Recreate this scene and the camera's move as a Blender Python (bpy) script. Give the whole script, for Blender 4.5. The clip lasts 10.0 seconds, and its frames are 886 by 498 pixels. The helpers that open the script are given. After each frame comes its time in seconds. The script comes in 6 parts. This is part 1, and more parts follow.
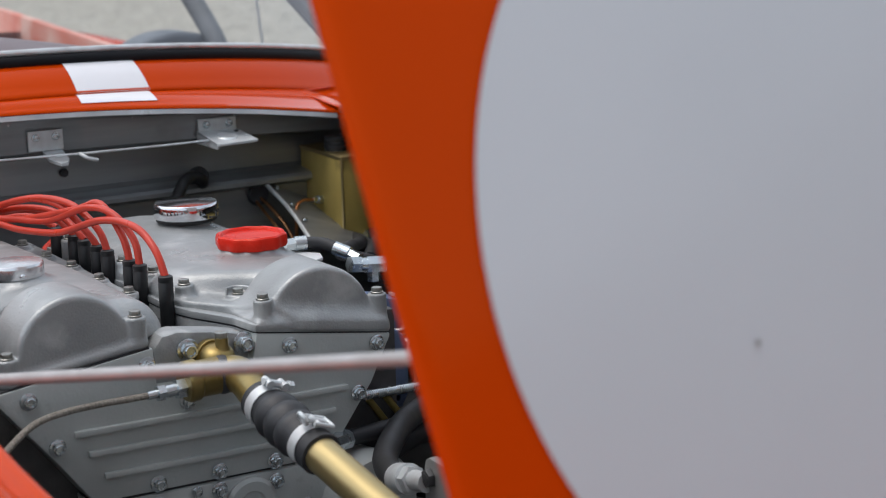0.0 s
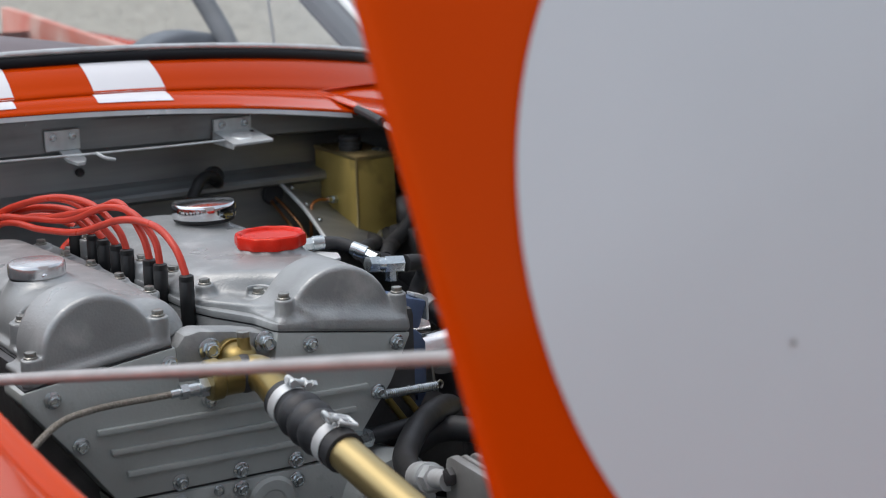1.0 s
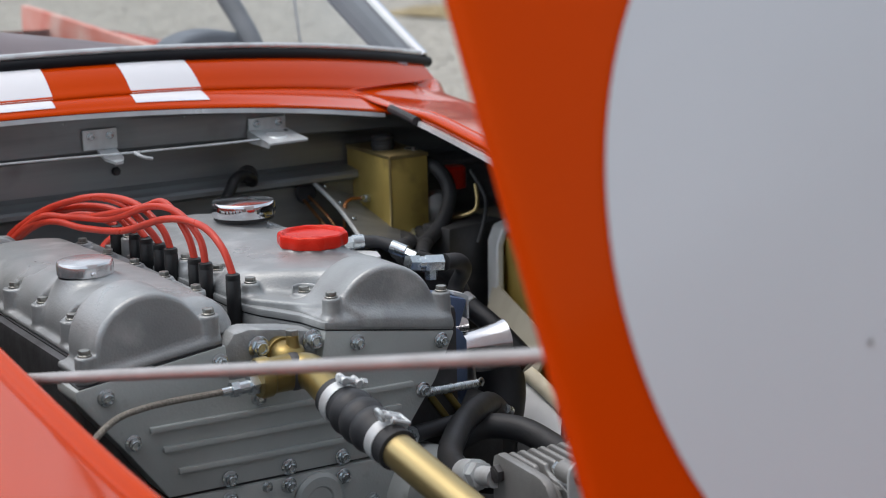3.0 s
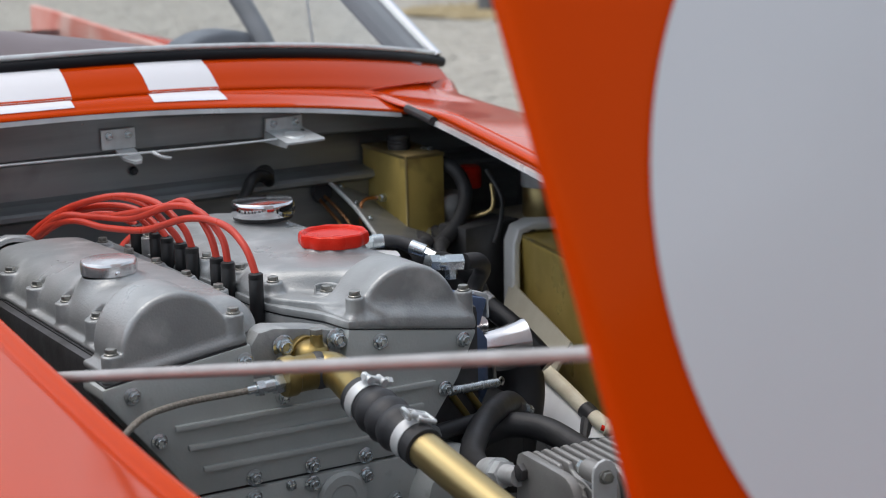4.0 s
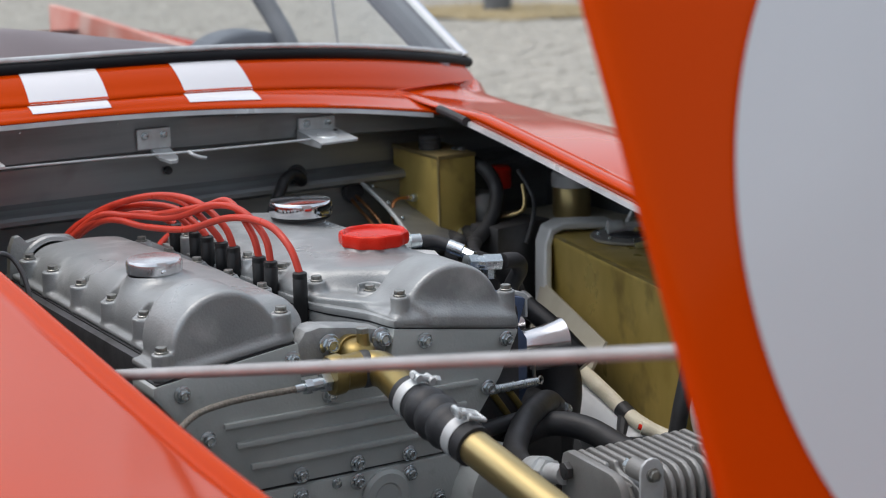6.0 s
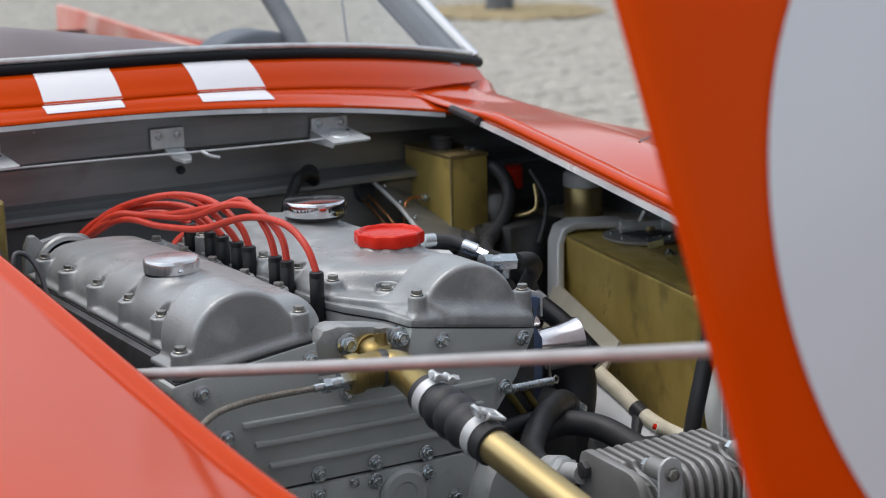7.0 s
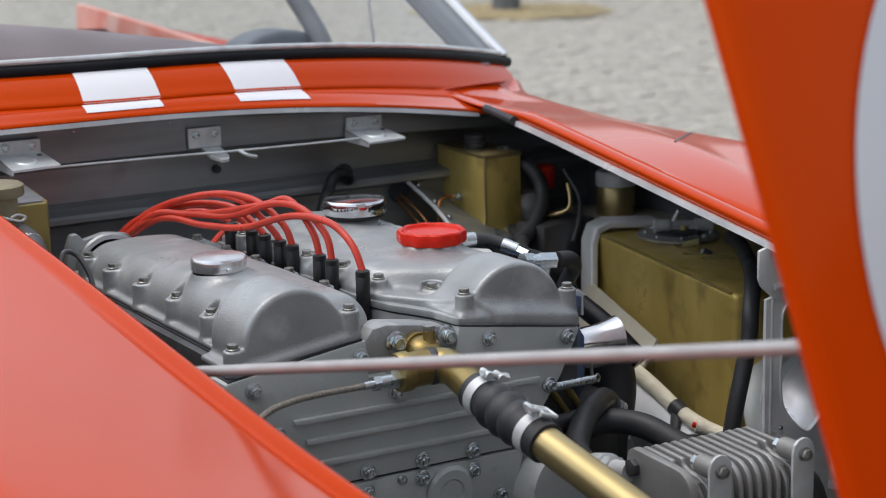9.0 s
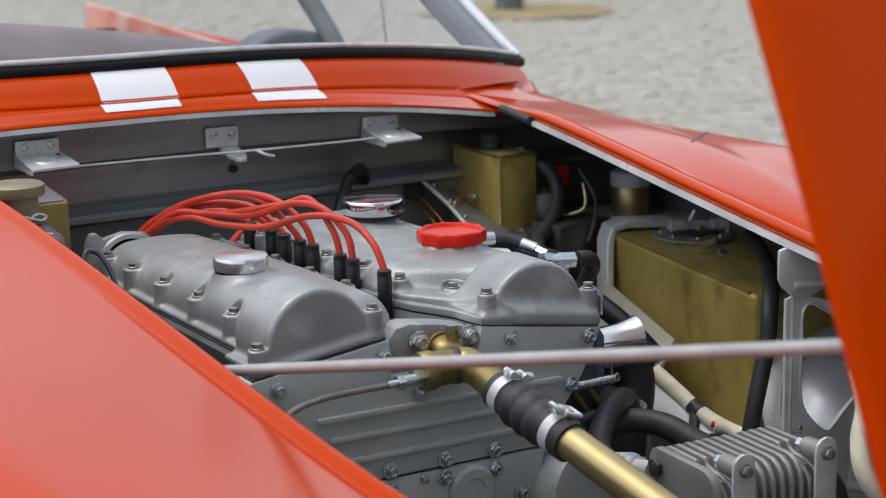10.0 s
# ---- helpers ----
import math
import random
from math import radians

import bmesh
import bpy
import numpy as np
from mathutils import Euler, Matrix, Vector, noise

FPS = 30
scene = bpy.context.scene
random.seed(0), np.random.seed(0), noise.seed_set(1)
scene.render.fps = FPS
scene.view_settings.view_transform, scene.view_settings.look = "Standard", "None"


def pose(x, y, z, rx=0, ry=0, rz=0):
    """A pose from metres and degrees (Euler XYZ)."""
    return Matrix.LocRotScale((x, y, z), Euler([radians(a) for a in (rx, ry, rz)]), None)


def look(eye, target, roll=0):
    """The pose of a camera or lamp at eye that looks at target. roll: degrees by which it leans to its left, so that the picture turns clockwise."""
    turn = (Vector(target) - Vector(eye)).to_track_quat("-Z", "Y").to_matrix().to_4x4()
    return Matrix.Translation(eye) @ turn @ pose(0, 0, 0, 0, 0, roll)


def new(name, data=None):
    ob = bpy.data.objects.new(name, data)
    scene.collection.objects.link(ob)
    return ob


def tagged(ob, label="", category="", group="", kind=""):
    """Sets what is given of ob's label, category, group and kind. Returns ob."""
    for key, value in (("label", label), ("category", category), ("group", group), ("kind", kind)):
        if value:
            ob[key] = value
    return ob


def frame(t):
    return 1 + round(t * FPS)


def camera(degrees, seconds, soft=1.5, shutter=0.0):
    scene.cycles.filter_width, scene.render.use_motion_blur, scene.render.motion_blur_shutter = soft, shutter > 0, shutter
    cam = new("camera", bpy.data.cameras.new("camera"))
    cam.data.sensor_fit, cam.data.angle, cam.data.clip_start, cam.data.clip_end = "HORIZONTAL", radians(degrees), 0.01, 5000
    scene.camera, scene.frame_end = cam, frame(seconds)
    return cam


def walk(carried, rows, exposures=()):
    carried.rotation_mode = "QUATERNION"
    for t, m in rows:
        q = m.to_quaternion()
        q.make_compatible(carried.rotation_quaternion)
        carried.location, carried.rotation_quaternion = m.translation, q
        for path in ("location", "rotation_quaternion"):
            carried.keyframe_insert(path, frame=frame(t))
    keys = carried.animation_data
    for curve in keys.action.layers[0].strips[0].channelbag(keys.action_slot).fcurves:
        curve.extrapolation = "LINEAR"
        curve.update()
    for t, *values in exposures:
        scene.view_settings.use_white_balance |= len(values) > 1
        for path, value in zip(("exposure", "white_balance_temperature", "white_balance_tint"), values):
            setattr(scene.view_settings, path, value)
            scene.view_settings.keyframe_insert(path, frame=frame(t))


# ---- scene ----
import itertools

cam = camera(29.32, 10.0, 1.0)
cam.data.dof.use_dof, cam.data.dof.focus_distance, cam.data.dof.aperture_fstop = True, 1.92, 7.0
# seconds, x, y, z, yaw, pitch, roll
ROWS = [
    (0.0, -0.6919, -1.5454, 1.0470, -31.841, -12.161, -1.596),
    (0.5, -0.7014, -1.5424, 1.0473, -31.839, -12.144, -1.542),
    (1.0, -0.7147, -1.5403, 1.0496, -31.860, -12.177, -1.526),
    (1.5, -0.7239, -1.5388, 1.0511, -31.845, -12.200, -1.542),
    (2.0, -0.7361, -1.5356, 1.0524, -31.846, -12.205, -1.495),
    (2.5, -0.7502, -1.5326, 1.0550, -31.847, -12.249, -1.486),
    (4.0, -0.7901, -1.5211, 1.0587, -31.902, -12.284, -1.402),
    (4.5, -0.8007, -1.5178, 1.0592, -31.902, -12.276, -1.367),
    (5.0, -0.8137, -1.5126, 1.0590, -31.896, -12.257, -1.355),
    (5.5, -0.8267, -1.5091, 1.0611, -31.914, -12.282, -1.298),
    (7.0, -0.8539, -1.4973, 1.0619, -31.923, -12.273, -1.256),
    (7.5, -0.8641, -1.4941, 1.0622, -31.888, -12.271, -1.280),
    (8.0, -0.8786, -1.4896, 1.0636, -31.933, -12.287, -1.257),
    (8.5, -0.8916, -1.4835, 1.0643, -31.935, -12.297, -1.182),
    (9.0, -0.9021, -1.4794, 1.0643, -31.912, -12.287, -1.198),
    (9.5, -0.9132, -1.4744, 1.0642, -31.933, -12.272, -1.165),
    (10.0, -0.9246, -1.4692, 1.0651, -31.925, -12.289, -1.152),
]
walk(cam, [(t, pose(x, y, z, 90 + pitch, 0, yaw) @ pose(0, 0, 0, 0, 0, roll)) for t, x, y, z, yaw, pitch, roll in ROWS])

# ---- sky and sun: a bright overcast day ----
world = bpy.data.worlds.new("overcast_sky")
scene.world = world
world.use_nodes = True
wn, wl = world.node_tree.nodes, world.node_tree.links
sky = wn.new("ShaderNodeTexSky")
sky.sky_type, sky.sun_disc = "NISHITA", False
sky.sun_elevation, sky.sun_rotation = radians(72), radians(-55)
sky.dust_density, sky.air_density = 3.0, 1.0
grey = wn.new("ShaderNodeHueSaturation")
grey.inputs["Hue"].default_value, grey.inputs["Saturation"].default_value = 0.488, 0.47
wl.new(sky.outputs[0], grey.inputs["Color"])
wl.new(grey.outputs[0], wn["Background"].inputs["Color"])
wn["Background"].inputs["Strength"].default_value = 0.262
sun = new("sun", bpy.data.lights.new("sun", "SUN"))
sun.data.energy, sun.data.angle, sun.data.color = 0.20, radians(40), (1.0, 0.97, 0.93)
sun.matrix_world = look((-1.78, 1.24, 6.7), (0, 0, 0))


# ---- materials ----
def material(name, colour, rough=0.5, metal=0.0, colour2=None, scale=8.0, detail=6.0, bump=0.0, bump_scale=200.0,
             rough_var=0.1, coat=0.0, stretch=(1, 1, 1), ior=1.45, per_object=0.0, per_island=0.0, spots=None, sheen=(1, 1, 1)):
    """A surface with two scales of variation: slow stains between two colours, and fine grain in gloss and relief."""
    m = bpy.data.materials.new(name)
    m.use_nodes = True
    n, l = m.node_tree.nodes, m.node_tree.links
    b = n["Principled BSDF"]
    b.inputs["Specular Tint"].default_value = (*sheen, 1)
    b.inputs["Metallic"].default_value, b.inputs["IOR"].default_value = metal, ior
    b.inputs["Coat Weight"].default_value, b.inputs["Coat Roughness"].default_value = coat, 0.04
    co = n.new("ShaderNodeTexCoord")
    mp = n.new("ShaderNodeMapping")
    mp.inputs["Scale"].default_value = stretch
    l.new(co.outputs["Object"], mp.inputs["Vector"])
    big = n.new("ShaderNodeTexNoise")
    big.inputs["Scale"].default_value, big.inputs["Detail"].default_value = scale, detail
    l.new(mp.outputs[0], big.inputs["Vector"])
    ramp = n.new("ShaderNodeValToRGB")
    ramp.color_ramp.elements[0].position, ramp.color_ramp.elements[1].position = 0.35, 0.68
    ramp.color_ramp.elements[0].color = (*colour, 1)
    ramp.color_ramp.elements[1].color = (*(colour2 or [c * 0.85 for c in colour]), 1)
    l.new(big.outputs["Fac"], ramp.inputs["Fac"])
    out = ramp.outputs["Color"]
    for amount, node, socket in ((per_object, "ShaderNodeObjectInfo", "Random"), (per_island, "ShaderNodeNewGeometry", "Random Per Island")):
        if amount:
            info = n.new(node)
            rng = n.new("ShaderNodeMapRange")
            rng.inputs["To Min"].default_value, rng.inputs["To Max"].default_value = 1 - amount, 1 + amount
            l.new(info.outputs[socket], rng.inputs["Value"])
            mul = n.new("ShaderNodeVectorMath")
            mul.operation = "MULTIPLY"
            l.new(out, mul.inputs[0])
            l.new(rng.outputs[0], mul.inputs[1])
            out = mul.outputs[0]
    if spots:
        sp_col, sp_scale, sp_edge = spots
        sp = n.new("ShaderNodeTexNoise")
        sp.inputs["Scale"].default_value, sp.inputs["Detail"].default_value = sp_scale, 3
        l.new(co.outputs["Object"], sp.inputs["Vector"])
        rg = n.new("ShaderNodeMapRange")
        rg.inputs["From Min"].default_value, rg.inputs["From Max"].default_value = sp_edge, sp_edge + 0.26
        l.new(sp.outputs["Fac"], rg.inputs["Value"])
        mx = n.new("ShaderNodeMixRGB")
        mx.inputs["Color2"].default_value = (*sp_col, 1)
        l.new(rg.outputs[0], mx.inputs["Fac"])
        l.new(out, mx.inputs["Color1"])
        out = mx.outputs[0]
    l.new(out, b.inputs["Base Color"])
    fine = n.new("ShaderNodeTexNoise")
    fine.inputs["Scale"].default_value, fine.inputs["Detail"].default_value = bump_scale, 3
    l.new(mp.outputs[0], fine.inputs["Vector"])
    rr = n.new("ShaderNodeMapRange")
    rr.inputs["From Min"].default_value, rr.inputs["From Max"].default_value = 0.3, 0.7
    rr.inputs["To Min"].default_value, rr.inputs["To Max"].default_value = max(0.02, rough - rough_var), min(1, rough + rough_var)
    l.new(big.outputs["Fac"], rr.inputs["Value"])
    l.new(rr.outputs[0], b.inputs["Roughness"])
    if bump:
        bp = n.new("ShaderNodeBump")
        bp.inputs["Strength"].default_value, bp.inputs["Distance"].default_value = min(1.0, bump), 0.001
        l.new(fine.outputs["Fac"], bp.inputs["Height"])
        l.new(bp.outputs[0], b.inputs["Normal"])
    return m


PAINT = material("orange_paint", (0.53, 0.044, 0.0004), 0.13, colour2=(0.505, 0.042, 0.0004), scale=2.0, rough_var=0.03, bump=0.015, bump_scale=60, ior=1.31, sheen=(1.0, 0.50, 0.18))
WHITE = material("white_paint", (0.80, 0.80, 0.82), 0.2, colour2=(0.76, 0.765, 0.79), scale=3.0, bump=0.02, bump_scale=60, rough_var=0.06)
# White paint as on the stripes, greyed to carry the bonnet's shade in colour.
SHADED_WHITE = material("shaded_roundel_white", (0.555, 0.565, 0.59), 0.20, 0.0, (0.515, 0.525, 0.55), scale=2.5, bump=0.02, bump_scale=60, rough_var=0.08)
CAST = material("cast_aluminium", (0.39, 0.406, 0.406), 0.38, 0.35, (0.255, 0.267, 0.269), scale=10, bump=0.5, bump_scale=380, rough_var=0.14, spots=((0.52, 0.535, 0.53), 23, 0.54))
COVER = material("grey_timing_cover", (0.47, 0.50, 0.487), 0.45, 0.1, (0.39, 0.418, 0.405), scale=10, bump=0.3, bump_scale=350, rough_var=0.1, spots=((0.14, 0.13, 0.12), 30, 0.68))
SEATCLOTH = material("dark_seat_cloth", (0.15, 0.17, 0.20), 0.6, 0.0, (0.12, 0.137, 0.16), scale=20, bump=0.3, bump_scale=200)
ZINC = material("zinc_steel", (0.62, 0.67, 0.69), 0.26, 0.95, (0.46, 0.50, 0.51), scale=60, bump=0.1, bump_scale=600)
STEEL = material("dull_bolt_steel", (0.40, 0.40, 0.375), 0.36, 0.85, (0.24, 0.235, 0.21), scale=90, bump=0.2, bump_scale=500)
DULLZINC = material("plated_bracket", (0.67, 0.71, 0.715), 0.42, 0.35, (0.50, 0.50, 0.50), scale=30, bump=0.15, bump_scale=300)
ROD = material("worn_steel_rod", (0.46, 0.455, 0.45), 0.45, 0.4, (0.38, 0.375, 0.37), scale=30, bump=0.1, bump_scale=300)
CHROME = material("chrome", (0.75, 0.76, 0.78), 0.09, 1.0, (0.7, 0.7, 0.72), scale=20, rough_var=0.03)
CAPMETAL = material("satin_cap_metal", (0.78, 0.78, 0.79), 0.22, 0.80, (0.60, 0.60, 0.61), scale=40, rough_var=0.06, bump=0.05, bump_scale=400)
POLISHED = material("polished_aluminium", (0.78, 0.78, 0.79), 0.17, 1.0, (0.68, 0.68, 0.69), scale=40, rough_var=0.06)
SHEET = material("aluminium_sheet", (0.345, 0.362, 0.370), 0.38, 0.65, (0.215, 0.226, 0.232), scale=5, bump=0.12, bump_scale=90, stretch=(0.4, 4, 5), rough_var=0.1, spots=((0.19, 0.19, 0.187), 12, 0.60))
LINING = material("bounce_lining", (0.64, 0.64, 0.64), 0.5, 0.0, (0.58, 0.58, 0.58), scale=6, bump=0.1, bump_scale=120)
SILVER = material("silver_paint", (0.78, 0.79, 0.80), 0.34, 0.3, (0.50, 0.51, 0.52), scale=12, bump=0.1, bump_scale=240)
DULLBRASS = material("dull_brass_cap", (0.30, 0.27, 0.175), 0.45, 0.4, (0.24, 0.21, 0.13), scale=20, bump=0.15, bump_scale=200)
OLDBRASS = material("dark_old_brass", (0.33, 0.25, 0.08), 0.36, 0.45, (0.22, 0.165, 0.05), scale=14, bump=0.2, bump_scale=160, spots=((0.28, 0.27, 0.24), 22, 0.6))
BOWL = material("spun_aluminium", (0.80, 0.80, 0.81), 0.32, 0.50, (0.66, 0.66, 0.67), scale=9, bump=0.05, bump_scale=160)
BRASS = material("aged_brass", (0.66, 0.50, 0.155), 0.38, 0.40, (0.45, 0.33, 0.085), scale=9, bump=0.12, bump_scale=160, rough_var=0.14, stretch=(1, 1, 0.7), spots=((0.22, 0.15, 0.05), 16, 0.56))
ELBOW = material("dull_elbow_brass", (0.36, 0.275, 0.105), 0.36, 0.85, (0.25, 0.185, 0.07), scale=30, bump=0.1, bump_scale=300, rough_var=0.1, spots=((0.16, 0.12, 0.06), 45, 0.62))
BRASSY = material("bright_brass", (0.50, 0.395, 0.19), 0.40, 0.85, (0.42, 0.33, 0.155), scale=18, bump=0.05, bump_scale=220, stretch=(1, 0.3, 1), rough_var=0.06)
RUBBER = material("black_rubber", (0.034, 0.036, 0.040), 0.52, 0.0, (0.027, 0.027, 0.028), scale=22, bump=0.2, bump_scale=300)
SEALRUBBER = material("black_seal", (0.010, 0.011, 0.013), 0.5, 0.0, (0.014, 0.014, 0.016), scale=20, bump=0.1, bump_scale=200, ior=1.2)
BOOT = material("black_plug_boot", (0.010, 0.011, 0.012), 0.36, 0.0, (0.016, 0.016, 0.017), scale=40, bump=0.1, bump_scale=300)
DARK = material("dark_inner_panel", (0.14, 0.147, 0.156), 0.55, 0.2, (0.10, 0.105, 0.11), scale=9, bump=0.2, bump_scale=120)
STEEL_DARK = material("dark_steel", (0.11, 0.11, 0.115), 0.5, 0.6, (0.07, 0.07, 0.07), scale=20, bump=0.3, bump_scale=250)
LEAD = material("red_lead", (0.58, 0.046, 0.022), 0.36, 0.0, (0.48, 0.036, 0.018), scale=30, bump=0.08, bump_scale=300)
REDCAP = material("red_plastic", (0.66, 0.024, 0.012), 0.30, 0.0, (0.56, 0.018, 0.010), scale=20, bump=0.05, bump_scale=250, ior=1.38, sheen=(1.0, 0.5, 0.35))
CREAM = material("cream_sleeve", (0.88, 0.83, 0.66), 0.75, 0.0, (0.72, 0.66, 0.50), scale=40, bump=0.9, bump_scale=900)
WHITEPL = material("white_plastic", (0.62, 0.645, 0.66), 0.35, 0.0, (0.48, 0.495, 0.505), scale=14, bump=0.1, bump_scale=120)
BLUE = material("blue_casting", (0.13, 0.18, 0.30), 0.4, 0.2, (0.09, 0.13, 0.22), scale=20, bump=0.3, bump_scale=350)
GREYPAINT = material("grey_bracket_paint", (0.68, 0.70, 0.70), 0.45, 0.1, (0.60, 0.61, 0.60), scale=12, bump=0.12, bump_scale=200)
PILLAR = material("pillar_grey", (0.22, 0.222, 0.235), 0.4, 0.1, (0.18, 0.182, 0.195), scale=12, bump=0.1, bump_scale=200)
TANPAINT = material("khaki_plate", (0.56, 0.53, 0.43), 0.5, 0.2, (0.46, 0.43, 0.34), scale=12, bump=0.15, bump_scale=200)
COPPER = material("copper_pipe", (0.50, 0.24, 0.11), 0.35, 1.0, (0.35, 0.16, 0.08), scale=40)
BRAID = material("braided_line", (0.34, 0.31, 0.27), 0.5, 0.7, (0.2, 0.18, 0.15), scale=400, bump=1.0, bump_scale=1500)
ALLOY = material("finned_alloy", (0.36, 0.356, 0.345), 0.46, 0.5, (0.26, 0.256, 0.246), scale=16, bump=0.3, bump_scale=420)
# Lightened so the windscreen's sky reflection sits in the vinyl's base colour.
VINYL = material("hazed_dash_vinyl", (0.27, 0.21, 0.228), 0.55, 0.0, (0.24, 0.19, 0.205), scale=8, bump=0.4, bump_scale=300)
REDTRIM = material("red_trim_panel", (0.60, 0.16, 0.10), 0.5, 0.0, (0.72, 0.45, 0.38), scale=9, bump=0.2, bump_scale=100)
TYRE = material("tyre_rubber", (0.02, 0.02, 0.02), 0.8, 0.0, (0.03, 0.03, 0.03), scale=20, bump=0.4, bump_scale=150)
PLASTER = material("light_render", (0.44, 0.435, 0.42), 0.85, 0.0, (0.38, 0.375, 0.36), scale=1.5, bump=0.5, bump_scale=20)
WALL = material("grey_render", (0.20, 0.196, 0.187), 0.85, 0.0, (0.15, 0.147, 0.14), scale=1.5, bump=0.5, bump_scale=20)
POST = material("dark_grey_post", (0.17, 0.18, 0.195), 0.55, 0.2, (0.09, 0.095, 0.10), scale=8, bump=0.2, bump_scale=60)
STRAW = material("straw", (0.42, 0.33, 0.17), 0.85, 0.0, (0.32, 0.25, 0.12), scale=12, bump=0.5, bump_scale=90, per_island=0.25)
SAND = material("sandy_soil", (0.40, 0.32, 0.18), 0.95, 0.0, (0.30, 0.25, 0.15), scale=5, bump=1.0, bump_scale=60)
STONE = material("granite_sett", (0.40, 0.38, 0.33), 0.8, 0.0, (0.345, 0.325, 0.28), scale=6, bump=0.5, bump_scale=90, per_island=0.1)
STONE_ONE = material("granite_sett_single", (0.40, 0.38, 0.33), 0.8, 0.0, (0.345, 0.325, 0.28), scale=6, bump=0.5, bump_scale=90, per_object=0.1)
JOINT = material("sand_joint", (0.36, 0.335, 0.28), 0.95, 0.0, (0.31, 0.285, 0.235), scale=3, bump=1.0, bump_scale=25)


def glass_material():
    m = bpy.data.materials.new("windscreen_glass")
    m.use_nodes = True
    n, l = m.node_tree.nodes, m.node_tree.links
    n.remove(n["Principled BSDF"])
    t, g, mix, fr = n.new("ShaderNodeBsdfTransparent"), n.new("ShaderNodeBsdfGlossy"), n.new("ShaderNodeMixShader"), n.new("ShaderNodeFresnel")
    t.inputs["Color"].default_value = (0.93, 0.94, 0.93, 1)
    g.inputs["Roughness"].default_value = 0.03
    fr.inputs["IOR"].default_value = 1.5
    l.new(fr.outputs[0], mix.inputs[0])
    l.new(t.outputs[0], mix.inputs[1])
    l.new(g.outputs[0], mix.inputs[2])
    l.new(mix.outputs[0], n["Material Output"].inputs["Surface"])
    return m


GLASS = glass_material()


# ---- mesh helpers ----
class Shape:
    """Vertices and faces of one mesh, gathered piece by piece."""

    def __init__(self):
        self.v, self.f = [], []

    def add(self, verts, faces, m=None):
        k = len(self.v)
        self.v += [tuple(m @ Vector(p)) if m else tuple(p) for p in verts]
        self.f += [tuple(i + k for i in face) for face in faces]
        return self

    def grid(self, rows, close=False, m=None, flip=False):
        """A sheet through rows of points of equal length; close: each row is a ring."""
        n = len(rows[0])
        faces = []
        for i in range(len(rows) - 1):
            for j in range(n if close else n - 1):
                a, b = i * n + j, i * n + (j + 1) % n
                q = (a, b, b + n, a + n)
                faces.append(q[::-1] if flip else q)
        return self.add([p for r in rows for p in r], faces, m)

    def solid(self, rings, m=None):
        """Closed rings lofted, with both ends capped."""
        n = len(rings[0])
        self.grid(rings, True, m)
        k = len(self.v) - n * len(rings)
        self.f.append(tuple(range(k + n - 1, k - 1, -1)))
        self.f.append(tuple(range(len(self.v) - n, len(self.v))))
        return self

    def tube(self, points, radius, sides=12, steps=6, caps=True):
        """A round hose along a smooth curve through points; radius may be a list, one for each point."""
        pts = [Vector(p) for p in points]
        rad = radius if isinstance(radius, (list, tuple)) else [radius] * len(pts)
        path, rr = [], []
        for i in range(len(pts) - 1):
            p0, p1, p2, p3 = pts[max(i - 1, 0)], pts[i], pts[i + 1], pts[min(i + 2, len(pts) - 1)]
            for s in range(steps if len(pts) > 2 else 1):
                t = s / (steps if len(pts) > 2 else 1)
                path.append(0.5 * ((2 * p1) + (p2 - p0) * t + (2 * p0 - 5 * p1 + 4 * p2 - p3) * t * t + (3 * p1 - p0 - 3 * p2 + p3) * t ** 3))
                rr.append(rad[i] + (rad[i + 1] - rad[i]) * t)
        path.append(pts[-1])
        rr.append(rad[-1])
        side = None
        rings = []
        for i, p in enumerate(path):
            d = (path[min(i + 1, len(path) - 1)] - path[max(i - 1, 0)]).normalized()
            if side is None:
                side = d.orthogonal().normalized()
            side = (side - d * side.dot(d)).normalized()
            up = d.cross(side)
            rings.append([p + rr[i] * (math.cos(a) * side + math.sin(a) * up) for a in (2 * math.pi * j / sides for j in range(sides))])
        return self.solid(rings) if caps else self.grid(rings, True)

    def lathe(self, profile, origin=(0, 0, 0), axis=(0, 0, 1), sides=32, wave=None):
        """Profile of (radius, height) turned round an axis through origin. wave(angle, k) scales the radius of ring k."""
        m = Matrix.Translation(origin) @ Vector((0, 0, 1)).rotation_difference(Vector(axis)).to_matrix().to_4x4()
        rings = []
        for k, (r, h) in enumerate(profile):
            rings.append([(r * (wave(a, k) if wave else 1) * math.cos(a), r * (wave(a, k) if wave else 1) * math.sin(a), h)
                          for a in (2 * math.pi * j / sides for j in range(sides))])
        return self.solid(rings, m)

    def box(self, x0, x1, y0, y1, z0, z1, bevel=0.002, m=None, segments=2):
        bm = bmesh.new()
        bmesh.ops.create_cube(bm, size=1)
        for v in bm.verts:
            v.co = Vector(((x0 + x1) / 2 + v.co.x * (x1 - x0), (y0 + y1) / 2 + v.co.y * (y1 - y0), (z0 + z1) / 2 + v.co.z * (z1 - z0)))
        return self.take(bm, bevel, m, segments)

    def prism(self, outline, axis, lo, hi, bevel=0.002, m=None, segments=2):
        """A plate with an outline in the two axes other than axis (in order x, y, z), from lo to hi along it."""
        put = {"x": lambda a, b, c: (c, a, b), "y": lambda a, b, c: (a, c, b), "z": lambda a, b, c: (a, b, c)}[axis]
        bm = bmesh.new()
        lower = [bm.verts.new(put(a, b, lo)) for a, b in outline]
